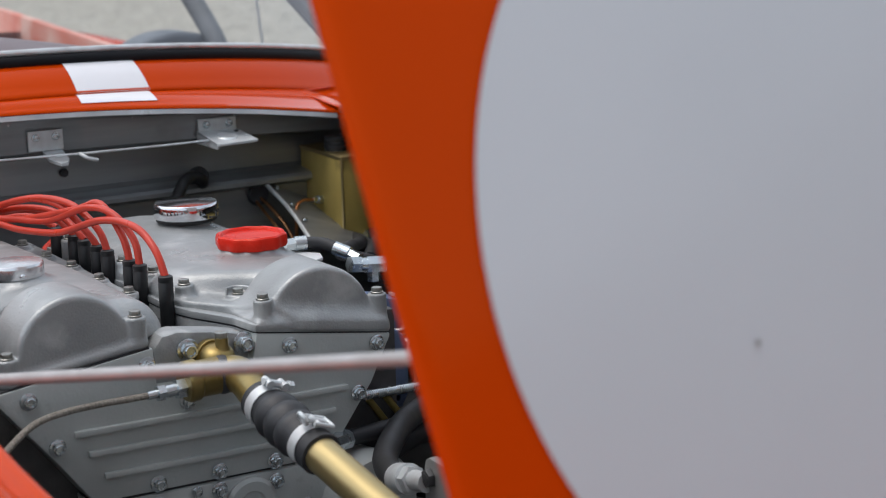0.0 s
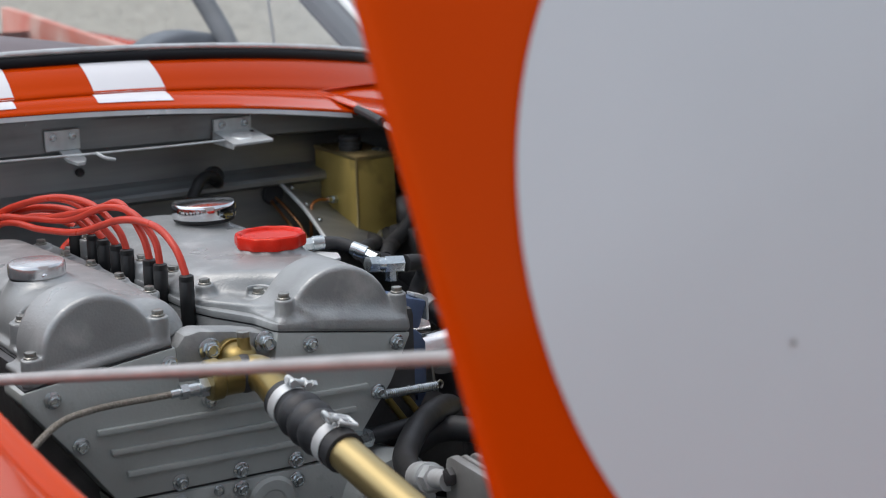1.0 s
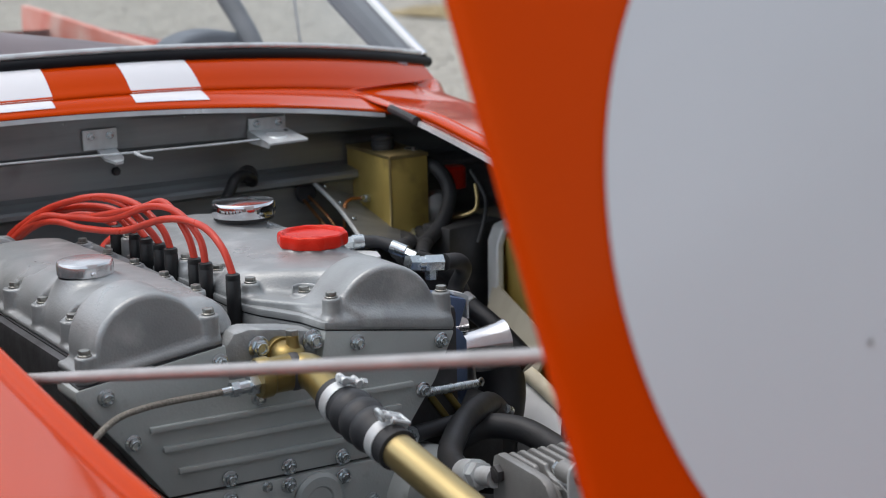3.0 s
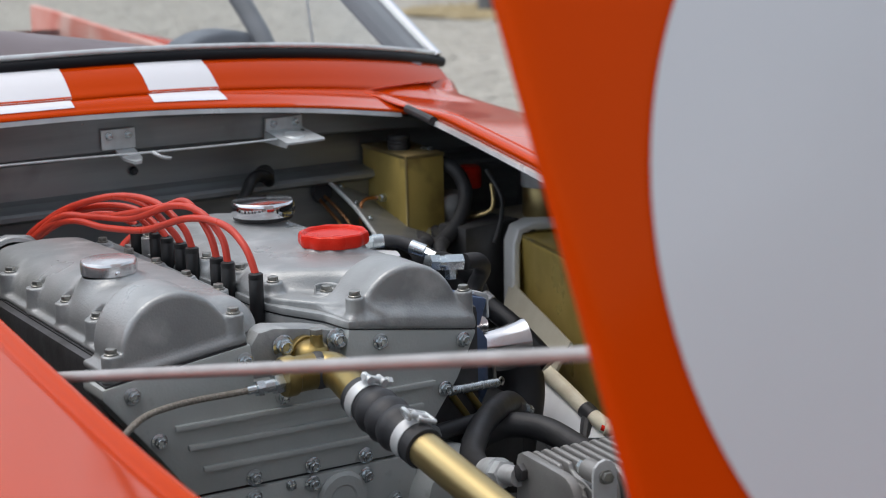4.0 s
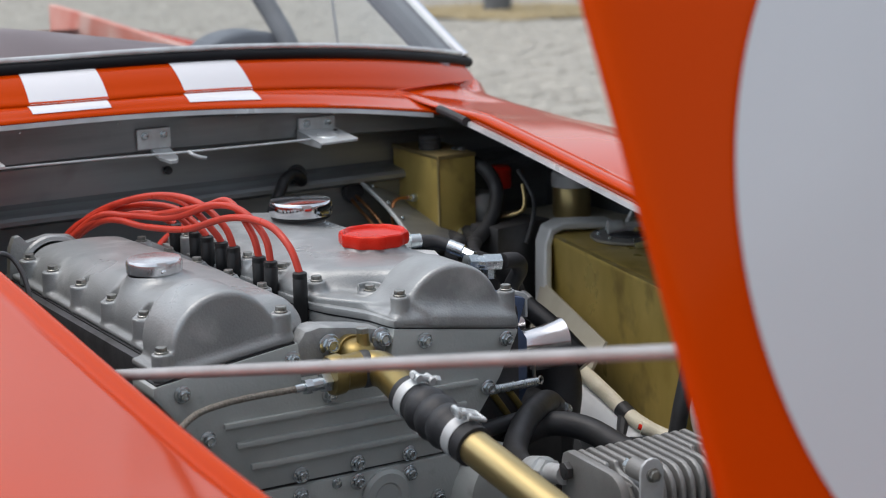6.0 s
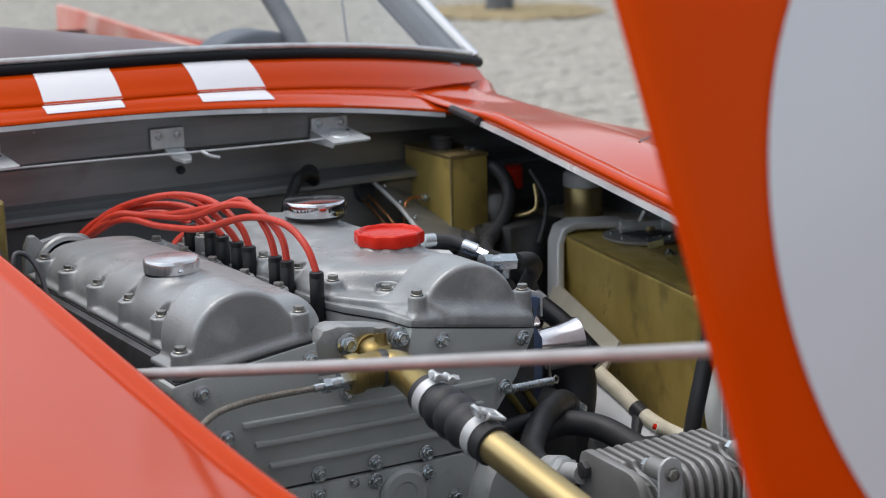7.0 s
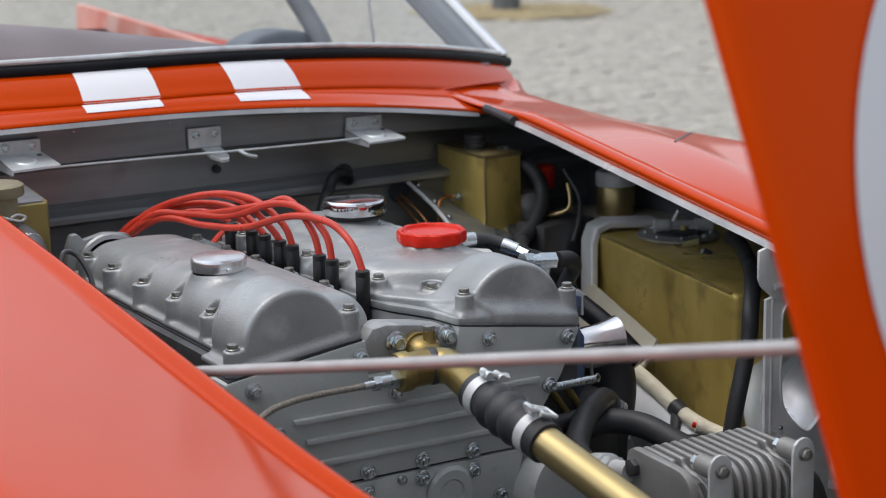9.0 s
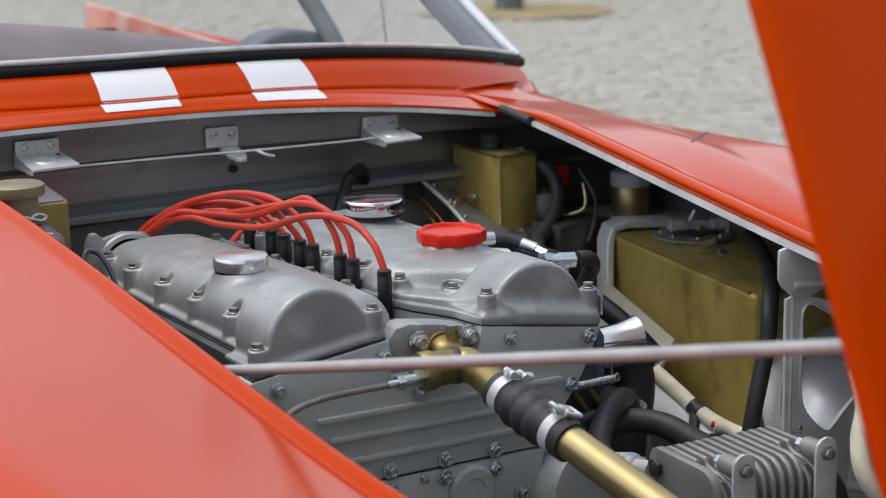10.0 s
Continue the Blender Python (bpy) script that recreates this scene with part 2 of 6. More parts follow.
        upper = [bm.verts.new(put(a, b, hi)) for a, b in outline]
        n = len(outline)
        bm.faces.new(lower[::-1])
        bm.faces.new(upper)
        for i in range(n):
            bm.faces.new((lower[i], lower[(i + 1) % n], upper[(i + 1) % n], upper[i]))
        bmesh.ops.recalc_face_normals(bm, faces=bm.faces)
        return self.take(bm, bevel, m, segments)

    def take(self, bm, bevel=0, m=None, segments=2):
        if bevel:
            edges = [e for e in bm.edges if e.is_manifold and e.calc_face_angle(0) > 0.5]
            bmesh.ops.bevel(bm, geom=edges, offset=bevel, segments=segments, profile=0.6, affect="EDGES", clamp_overlap=True)
        bm.verts.index_update()
        self.add([v.co.copy() for v in bm.verts], [[v.index for v in f.verts] for f in bm.faces], m)
        bm.free()
        return self


ROOT = {}


def finish(mesh, mat, sharp=35):
    mesh.materials.append(mat)
    bm = bmesh.new()
    bm.from_mesh(mesh)
    bmesh.ops.recalc_face_normals(bm, faces=bm.faces)
    bm.to_mesh(mesh)
    bm.free()
    mesh.shade_smooth()
    mesh.set_sharp_from_angle(angle=radians(sharp))
    return mesh


def thing(name, at, label, category, group="", kind=""):
    ob = tagged(new(name), label, category, group, kind)
    ob.empty_display_size = 0.05
    ob.location = at
    ROOT[ob] = Vector(at)
    return ob


def part(name, shape, mat, parent, label="", sharp=35):
    """One mesh under a thing or part; the shape is given in world places."""
    o = ROOT[parent]
    mesh = bpy.data.meshes.new(name)
    mesh.from_pydata([tuple(Vector(v) - o) for v in shape.v], [], shape.f)
    ob = new(name, finish(mesh, mat, sharp))
    ob.parent = parent
    ROOT[ob] = o
    return tagged(ob, label)


def lone(name, shape, mat, label, category, group="", kind="", sharp=35):
    """A thing of a single mesh, with its origin at its base."""
    vs = [Vector(v) for v in shape.v]
    o = sum(vs, Vector()) / len(vs)
    o.z = min(v.z for v in vs)
    mesh = bpy.data.meshes.new(name)
    mesh.from_pydata([tuple(v - o) for v in vs], [], shape.f)
    ob = tagged(new(name, finish(mesh, mat, sharp)), label, category, group, kind)
    ob.location = o
    ROOT[ob] = o
    return ob


def placed(name, mesh, parent, place, axis=(0, 0, 1), turn=0.0):
    """A piece that shares a mesh, set at a place with its own z along axis."""
    ob = new(name, mesh)
    ob.parent = parent
    q = Vector((0, 0, 1)).rotation_difference(Vector(axis)).to_matrix().to_4x4()
    ob.matrix_basis = Matrix.Translation(Vector(place) - ROOT[parent]) @ q @ Matrix.Rotation(turn, 4, "Z")
    ROOT[ob] = ROOT[parent]
    return ob


def mesh_of(name, shape, mat, sharp=35):
    mesh = bpy.data.meshes.new(name)
    mesh.from_pydata(shape.v, [], shape.f)
    return finish(mesh, mat, sharp)


def lerp(table, x):
    """Straight lines through a table of (x, value)."""
    if x <= table[0][0]:
        return table[0][1]
    for (x0, a), (x1, b) in zip(table, table[1:]):
        if x <= x1:
            return a + (b - a) * (x - x0) / (x1 - x0)
    return table[-1][1]


def eased(table, x, reach=0.16):
    """The same table with its corners rounded off."""
    ks = (-1.0, -0.75, -0.5, -0.25, 0.0, 0.25, 0.5, 0.75, 1.0)
    ws = [1 - abs(k) * 0.9 for k in ks]
    return sum(w * lerp(table, x + k * reach) for k, w in zip(ks, ws)) / sum(ws)


def smooth(t):
    t = min(1, max(0, t))
    return t * t * (3 - 2 * t)


def hexagon(r):
    return [(r * math.cos(math.pi / 3 * i), r * math.sin(math.pi / 3 * i)) for i in range(6)]


def nut_shape(r=0.0066, h=0.006, washer=0.0088, stud=True):
    s = Shape()
    s.lathe([(washer * 0.97, 0), (washer, 0.0004), (washer, 0.0014), (washer * 0.93, 0.0018)], sides=18)
    s.prism(hexagon(r), "z", 0.0017, 0.0017 + h, 0.0007)
    if stud:
        s.lathe([(r * 0.78, h + 0.001), (r * 0.78, h + 0.0032), (r * 0.70, h + 0.0037), (r * 0.52, h + 0.0035), (r * 0.46, h + 0.0026), (r * 0.44, h + 0.0018)], sides=16)
    return s


NUT = mesh_of("nut", nut_shape(), ZINC)
BOLT = mesh_of("bolt", nut_shape(0.0060, 0.0046, 0.0072, False), STEEL)
SMALLBOLT = mesh_of("small_bolt", nut_shape(0.0042, 0.004, 0.0058, False), ZINC)

# ---- the car's body ----
CX = 0.075


def edge_x(side, y):
    """Inner edge of a fender, along the bonnet opening."""
    w = smooth((y - 0.42) / 0.12)
    return edge_line(side, y, eased) * (1 - w) + edge_line(side, y, lerp) * w


def edge_line(side, y, through_table):
    if side > 0:
        return through_table([(-1.1, 0.33), (-0.43, 0.385), (-0.07, 0.42), (0.625, 0.50), (0.805, 0.50), (0.84, 0.577), (0.90, 0.68), (1.0, 0.775)], y)
    return through_table([(-1.1, -0.25), (-0.43, -0.33), (0.47, -0.333), (0.625, -0.35), (0.805, -0.35), (0.84, -0.427), (0.90, -0.53), (1.0, -0.625)], y)


def edge_z(y, side=1):
    near = [(-1.1, 0.47), (-0.9, 0.54), (-0.7, 0.58), (-0.45, 0.611), (-0.35, 0.617), (-0.26, 0.626), (-0.15, 0.638), (-0.03, 0.652)]
    if side > 0:
        table = near + [(0.115, 0.668), (0.28, 0.688), (0.45, 0.707), (0.63, 0.724), (0.805, 0.744), (0.9, 0.727), (1.0, 0.715)]
    else:
        table = near + [(0.115, 0.667), (0.28, 0.684), (0.45, 0.700), (0.63, 0.714), (0.805, 0.738), (0.9, 0.715), (1.0, 0.675)]
    w = smooth((y - 0.2) / 0.35)
    return eased(table, y, 0.28) * (1 - w) + eased(table, y, 0.12) * w


def crest_z(y, side=1):
    near = [(-1.2, 0.50), (-1.0, 0.60), (-0.75, 0.655), (-0.4, 0.675), (0.0, 0.684), (0.3, 0.688)]
    if side > 0:
        return eased(near + [(0.65, 0.688), (0.8, 0.692), (0.9, 0.705), (1.0, 0.716)], y, 0.16)
    return eased(near + [(0.8, 0.687), (1.0, 0.682)], y, 0.3)


def crown_x(y):
    return eased([(-0.3, 0.40), (-0.016, 0.495), (0.153, 0.559), (0.343, 0.624), (0.547, 0.671), (0.78, 0.745), (1.0, 0.80)], y, 0.15)


def fender_z(side, x, y):
    xi = edge_x(side, y)
    xc = CX + side * 0.66
    t = min(1, max(0, (x - xi) / (xc - xi))) if abs(xc - xi) > 0.02 else 1
    lip = 0.0160 * (1 - smooth((y - 0.50) / 0.2))
    zi, zc = edge_z(y, side) + lip - (0.0 if side > 0 else 0.0155), crest_z(y, side)
    if side < 0:
        return zi + (zc - zi) * (0.55 * t + 0.45 * t * (2 - t))
    off = x - crown_x(y)
    ridge = 0.0036 * math.exp(-(off / (0.024 if off > 0 else 0.060)) ** 2) * smooth((y + 0.3) / 0.3)
    return zi + (zc - zi) * t ** 0.85 + ridge * smooth(t * 6)


LIP = ((0.0045, 0.003), (0.0015, 0.0095), (0.0, 0.0155), (0.0008, 0.0188), (0.0035, 0.0205), (0.0130, 0.0214), (0.0155, 0.0200), (0.0172, 0.0182), (0.0202, 0.0206))
ROLL = ((-0.0040, 0.0), (-0.0050, 0.0180), (-0.0042, 0.0262), (-0.0022, 0.0288), (0.0010, 0.0292), (0.0034, 0.0278), (0.0056, 0.0245), (0.0078, 0.0215), (0.0120, 0.0206))


def fender(side):
    s = Shape()
    rows = []
    for k in range(133):
        y = -1.2 + 2.2 * k / 132
        xi, xc, xo = edge_x(side, y), CX + side * 0.66, CX + side * 0.765
        inner = abs(xi - CX)
        xc = CX + side * max(0.66, inner + 0.3 * (0.765 - inner))
        e = edge_z(y, side) - (0.0 if side > 0 else 0.020)
        k1 = 1 - smooth((y - 0.50) / 0.2)
        row = [(xi + side * 0.006, y, e - 0.004)] + [(xi + side * d, y, e + h * k1 * (0.78 if side > 0 else 1)) for d, h in (LIP if side > 0 else ROLL)]
        for j in range(3, 41):
            x = xi + (xc - xi) * j / 40
            row.append((x, y, fender_z(side, x, y)))
        zc = row[-1][2]
        wheel = 0.31 ** 2 - (y + 0.42) ** 2
        zb = 0.32 + math.sqrt(wheel) if wheel > 0 and 0.32 + math.sqrt(wheel) > 0.2 else 0.2
        zb = min(zb, zc - 0.06)
        for j in range(1, 13):
            q = j / 12 * math.pi / 2
            row.append((xc + (xo - xc) * math.sin(q), y, zc - (zc - max(zb, 0.42)) * (1 - math.cos(q)) * 0.9))
        z1 = row[-1][2]
        row += [(xo - side * 0.01 * j, y, z1 + (zb - z1) * j / 3) for j in range(1, 4)]
        rows.append(row)
    s.grid(rows)
    # Unseen dark skin under the sheet, added to keep orange bounce off the engine.
    under = Shape()
    under.grid([[(x - side * 0.006 * min(1, max(0, (abs(x - CX) - 0.6) / 0.1)), y, z - 0.007) for x, y, z in row[11:]] for row in rows])
    return s, under


car = thing("car", (CX, 0.6, 0.0), "open orange-red racing car with white stripes and its bonnet raised", "car")
for side in (1, -1):
    skin, under = fender(side)
    fen = part("fender", skin, PAINT, car, sharp=60)
    part("added_dark_skin", under, DARK, fen, "unseen dark skin added to stop orange bounce", sharp=60)
    mod = fen.modifiers.new("sheet", "SOLIDIFY")
    mod.thickness, mod.offset = 0.0025, 0.0


def cowl_edge(x):
    return (x, 0.676 - 0.12 * max(0, abs(x - CX) - 0.30), 0.7615 - 0.13 * max(0, x + 0.06) ** 2)


def cowl_fold(x):
    return (x, 0.70 + 0.42 * x * x, 0.7765 - 0.14 * x * max(0, x) + 0.03 * x * min(0, x))


def cowl_seal(x):
    return (x, 0.752 + 0.42 * x * x, 0.8175 - 0.12 * x * max(0, x))


def mix(a, b, t):
    return tuple(p + (q - p) * t for p, q in zip(a, b))


def span(lo, hi, n):
    return [lo + (hi - lo) * i / n for i in range(n + 1)]


lower = Shape()
lower.grid([[(x, cowl_edge(x)[1] + 0.002, cowl_edge(x)[2] - 0.004), (x, cowl_edge(x)[1] - 0.002, cowl_edge(x)[2] - 0.001), (x, cowl_edge(x)[1] - 0.001, cowl_edge(x)[2] + 0.002)] +
            [(lambda p: (p[0], p[1], p[2] + 0.003 * math.sin(math.pi * t)))(mix(cowl_edge(x), cowl_fold(x), t)) for t in span(0.15, 1, 6)]
            for x in span(-0.37, 0.53, 42)])
cowl = part("cowl", lower, PAINT, car, sharp=60)
upper = Shape()
rows = []
for x in span(-0.69, 0.80, 70):
    a, b = cowl_fold(x), cowl_seal(x * 0.97)
    rows.append([(a[0], a[1] + 0.004, a[2] - 0.006), (a[0], a[1] + 0.0005, a[2] + 0.001), (a[0], a[1] + 0.002, a[2] + 0.0045)] +
                [(lambda p: (p[0], p[1], p[2] + 0.005 * math.sin(math.pi * t)))(mix(a, b, t)) for t in span(0.14, 1, 6)])
upper.grid(rows)
scuttle = part("scuttle", upper, PAINT, car, sharp=60)
for lo, hi in ((-0.107, 0.003), (0.119, 0.233)):
    st = Shape()
    st.grid([[(lambda p: (p[0], p[1] - 0.0005, p[2] + 0.0010 + 0.005 * math.sin(math.pi * t)))(mix(cowl_fold(x), cowl_seal(x * 0.97), t)) for t in [0.03, 0.08] + span(0.14, 1, 6)] for x in span(lo, hi, 10)])
    part("stripe", st, WHITE, scuttle, "white painted stripe")
    st = Shape()
    st.grid([[(lambda p: (p[0], p[1] - 0.0004, p[2] + 0.0010 + 0.003 * math.sin(math.pi * t)))(mix(cowl_edge(x), cowl_fold(x), t)) for t in span(0.30, 0.985, 8)] for x in span(lo - 0.004, hi - 0.004, 10)])
    part("stripe", st, WHITE, cowl, "white painted stripe")

seal = Shape()
seal.tube([(p[0], p[1] + 0.004, p[2] + 0.004) for p in map(cowl_seal, span(-0.66, 0.80, 26))], 0.0095, 12, 2)
part("windscreen_seal", seal, SEALRUBBER, car, "black rubber windscreen seal")
trim = Shape()
trim.tube([(p[0], p[1] + 0.005, p[2] + 0.0175) for p in map(cowl_seal, span(-0.65, 0.785, 26))], 0.0042, 8, 2)
part("windscreen_trim", trim, DULLZINC, car, "bright metal windscreen trim")


def screen(x, t):
    """A place on the windscreen: x across its foot, t from foot (0) to roof (1)."""
    p = cowl_seal(x)
    return (CX + (x - CX) * (1 - 0.22 * t), p[1] + 0.012 + 0.42 * t - 0.05 * t * t, p[2] + 0.017 + 0.36 * t)


gl = Shape()
gl.grid([[screen(x, t) for t in span(0, 1, 8)] for x in span(-0.64, 0.775, 30)])
glass = part("windscreen", gl, GLASS, car, "clear curved windscreen glass")
glass.visible_shadow = False
for side in (1, -1):
    foot = 0.772 if side > 0 else -0.622
    ps = Shape()
    ps.tube([(lambda p: (p[0] - side * 0.014, p[1] + 0.03, p[2] - 0.012))(screen(foot, t)) for t in span(-0.02, 1, 6)], 0.027, 10, 2)
    part("windscreen_pillar", ps, PILLAR, car, "dark grey windscreen pillar")
    ps = Shape()
    ps.tube([(lambda p: (p[0] + side * 0.010, p[1] + 0.002, p[2] - 0.004))(screen(foot, t)) for t in span(-0.01, 1, 6)], 0.011, 8, 2)
    part("pillar_trim", ps, CHROME, car, "bright metal pillar strip")

# lower body behind the screen, roof and tail
BELT = [(1.0, 0.672), (1.3, 0.69), (2.0, 0.70), (2.5, 0.71), (2.9, 0.69), (3.15, 0.62)]
for side in (1, -1):
    s = Shape()
    s.grid([[(CX + side * (0.775 - 0.05 * smooth((y - 2.2) / 0.95)) - side * (0.06 * q * q), y,
              lerp(BELT, y) * q + 0.2 * (1 - q)) for q in span(0, 1, 10)] for y in span(1.0, 3.15, 40)])
    pan = part("side_panel", s, PAINT, car, sharp=60)
    mod = pan.modifiers.new("sheet", "SOLIDIFY")
    mod.thickness, mod.offset = 0.02, 0.0
tail = Shape()
tail.grid([[(CX + q * 0.70 * (1 - 0.1 * (y - 2.6)), y + 0.03 * (1 - q * q), lerp([(2.75, 0.705), (2.95, 0.69), (3.15, 0.62), (3.2, 0.5), (3.21, 0.22)], y)) for q in span(-1, 1, 16)] for y in (2.75, 2.85, 2.95, 3.05, 3.15, 3.19, 3.2, 3.21)])
part("tail", tail, PAINT, car, sharp=60)
hoop = Shape()
hoop.tube([(CX - 0.70, 1.66, 0.60), (CX - 0.70, 1.66, 0.72), (CX - 0.66, 1.84, 0.92), (CX - 0.58, 1.93, 1.10), (CX - 0.45, 1.95, 1.15), (CX + 0.45, 1.95, 1.15),
           (CX + 0.58, 1.93, 1.10), (CX + 0.66, 1.84, 0.92), (CX + 0.70, 1.66, 0.72), (CX + 0.70, 1.66, 0.60)], 0.021, 12, 5)
part("roll_bar", hoop, POST, car, "dark grey roll bar hoop")
for side in (1, -1):
    s = Shape()
    s.tube([(CX + side * 0.66, 1.435, 1.0), (CX + side * 0.675, 1.40, 0.69)], 0.003, 8)
    part("quarter_light_frame", s, GREYPAINT, car)

# dashboard, wheel rim and trim behind the glass
ds = Shape()
ds.grid([[(x, y, 0.806 - 0.10 * x * x + (0.087 * min(1.2, max(0, (0.34 - x) / 0.62))) * math.sin(math.pi * min(1, (y - 0.80) / 0.42)) - 0.12 * max(0, y - 1.15)) for y in span(0.83 + 0.25 * x * x, 1.28, 14)] for x in span(-0.60, 0.72, 40)])
dash = part("dashboard", ds, VINYL, car, "dark brown vinyl dashboard top", sharp=60)
dash.modifiers.new("sheet", "SOLIDIFY").thickness = 0.02
sw = Shape()
sw.prism([(0.70 + 0.118 * math.cos(a), 0.690 + 0.0 * a + 0.075 * abs(math.sin(a)) ** 0.9) for a in span(0, math.pi, 24)] + [(0.582, 0.30), (0.818, 0.30)], "y", 1.70, 1.80, 0.012)
part("seat_back", sw, SEATCLOTH, car, "dark rounded seat back", sharp=80)
tp = Shape()
tp.prism([(1.75, 0.60), (2.98, 0.60), (2.98, 0.757), (2.9, 0.7535), (2.7, 0.742), (2.43, 0.7255), (2.15, 0.709), (1.75, 0.690)], "x", 0.715, 0.735, 0.004)
part("trim_panel", tp, REDTRIM, car, "faded red and white inner trim panel")
fl = Shape()
fl.box(-0.62, 0.78, 0.80, 3.0, 0.17, 0.20, 0.004)
part("floor_pan", fl, DARK, car, "dark floor pan")

# nose and grille below the raised bonnet
ns = Shape()
ns.grid([[(CX + q * 0.40, y - 0.06 * (1 - q * q), z) for q in span(-1, 1, 14)] for y, z in ((-0.90, 0.512), (-0.99, 0.513), (-1.06, 0.505), (-1.14, 0.47), (-1.19, 0.40), (-1.2, 0.30), (-1.17, 0.2))])
part("nose", ns, PAINT, car, sharp=60)
# Same kind of added dark skin behind the nose, out of sight.
ns = Shape()
ns.grid([[(CX + q * 0.40, y + 0.012 - 0.06 * (1 - q * q), z - 0.008) for q in span(-1, 1, 14)] for y, z in ((-0.90, 0.512), (-0.99, 0.513), (-1.06, 0.505), (-1.14, 0.47), (-1.19, 0.40), (-1.2, 0.30), (-1.17, 0.2))])
part("added_dark_skin", ns, DARK, car, "unseen dark skin added to stop orange bounce", sharp=60)


def wheel_at(x, y):
    s = Shape()
    s.lathe([(0.19, -0.09), (0.28, -0.085), (0.305, -0.06), (0.31, -0.02), (0.31, 0.02), (0.305, 0.06), (0.28, 0.085), (0.19, 0.09)], (x, y, 0.31), (1, 0, 0), 36)
    t = part("wheel", s, TYRE, car, "black racing tyre")
    r = Shape()
    r.lathe([(0.19, -0.075), (0.195, 0.085), (0.17, 0.07), (0.10, 0.04), (0.05, 0.06), (0.03, 0.065)], (x, y, 0.31), (1 if x > CX else -1, 0, 0), 32)
    part("rim", r, SILVER, t, "silver alloy rim")


for x in (CX - 0.63, CX + 0.63):
    for y in (-0.42, 2.45):
        wheel_at(x, y)

# raised bonnet, hinged at the nose
ZH, ZT = 0.51, 1.95


def bonnet_sag(z):
    """The nose end of the bonnet curves back towards its hinge."""
    return 0.22 * max(0.0, 1.0 - z) ** 2


def bonnet_y(x, z):
    return -0.7721 - 0.361 * (0.997 - z) - 0.020 * max(0.0, 1 - ((x - CX) / 0.37) ** 2) + bonnet_sag(z)


def bonnet_half(z):
    return lerp([(0.5, 0.330), (0.70, 0.3386), (0.90, 0.3528), (1.10, 0.367), (1.5, 0.393), (2.0, 0.42)], z) - 0.62 * bonnet_sag(z)


outer, inner = [], []
for z in span(ZH, ZT, 48):
    h = bonnet_half(z)
    xs = [CX + h * q for q in (-1, -0.997, -0.985, -0.96)] + [CX + h * q for q in span(-0.9, 0.9, 36)] + [CX + h * q for q in (0.96, 0.985, 0.997, 1)]
    fold = [0.010, 0.004, 0.001, 0.0] + [0.0] * 37 + [0.0, 0.001, 0.004, 0.010]
    outer.append([(x, bonnet_y(x, z) + d, z) for x, d in zip(xs, fold)])
    inner.append([(CX + (x - CX) * 0.994, bonnet_y(x, z) + max(d, 0.006) + 0.002, z) for x, d in zip(xs, fold)])
bs = Shape()
bs.solid([o + i[::-1] for o, i in zip(outer, inner)])
# Unseen pale sheet added inside the bonnet to bounce light into the bay.
lining = Shape()
lining.grid([[(CX + (x - CX) * 0.97, y + 0.0035, z) for x, y, z in row[2:-2]] for row in inner[1:-1]])
bonnet = part("bonnet", bs, PAINT, car, "raised orange-red bonnet", sharp=50)
part("lining", lining, LINING, bonnet, "unseen pale lining added to bounce light", sharp=50)
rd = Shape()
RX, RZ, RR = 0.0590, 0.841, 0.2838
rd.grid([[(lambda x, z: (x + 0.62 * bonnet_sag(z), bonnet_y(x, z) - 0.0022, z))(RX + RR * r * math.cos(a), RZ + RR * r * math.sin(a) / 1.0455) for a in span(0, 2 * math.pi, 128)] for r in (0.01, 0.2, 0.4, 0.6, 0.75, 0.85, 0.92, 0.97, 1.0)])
part("roundel", rd, SHADED_WHITE, bonnet, "large white racing roundel")
sp = Shape()
sp.grid([[(lambda x, z: (x, bonnet_y(x, z) - 0.0042, z))(-0.0586 + 0.0017 * r * math.cos(a), 0.7905 + 0.0022 * r * math.sin(a)) for a in span(0, 2 * math.pi, 12)] for r in (0.05, 1.0)])
part("dirt_speck", sp, ALLOY, bonnet)
stay = thing("bonnet_stay", (-0.3325, -0.067, 0.60), "thin steel stay rod propping the raised bonnet", "stay")
rod = Shape()
rod.tube([(-0.1225, -0.8395, 0.7953), (-0.3325, -0.067, 0.626)], 0.0052, 14)
part("rod", rod, ROD, stay)
s = Shape()
s.tube([(-0.332, -0.069, 0.6265), (-0.337, -0.050, 0.622), (-0.338, -0.045, 0.600)], 0.0048, 12, 4)
part("hooked_end", s, ZINC, stay)
s = Shape()
s.lathe([(0.006, -0.004), (0.012, -0.003), (0.012, 0.003), (0.006, 0.004)], (-0.338, -0.045, 0.606), (0, 0, 1), 16)
part("grommet", s, RUBBER, stay, "black rubber grommet")

# rolled rim of the bonnet opening
for side, lo, hi in ((1, -0.75, 0.62), (-1, -0.75, 0.62)):
    rim = Shape()
    low = 0.0 if side > 0 else 0.020
    rim.grid([[(edge_x(side, y) + side * 0.002, y, edge_z(y, side) + 0.003 - low), (edge_x(side, y) - side * 0.003, y, edge_z(y, side) + 0.0025 - low), (edge_x(side, y) - side * 0.0045, y, edge_z(y, side) - 0.0040 - low), (edge_x(side, y) + side * 0.010, y, edge_z(y, side) - 0.0065 - low)] for y in span(lo, hi, 50)])
    part("opening_rim", rim, SILVER, car, "bare silver rim of the bonnet opening")
rim = Shape()
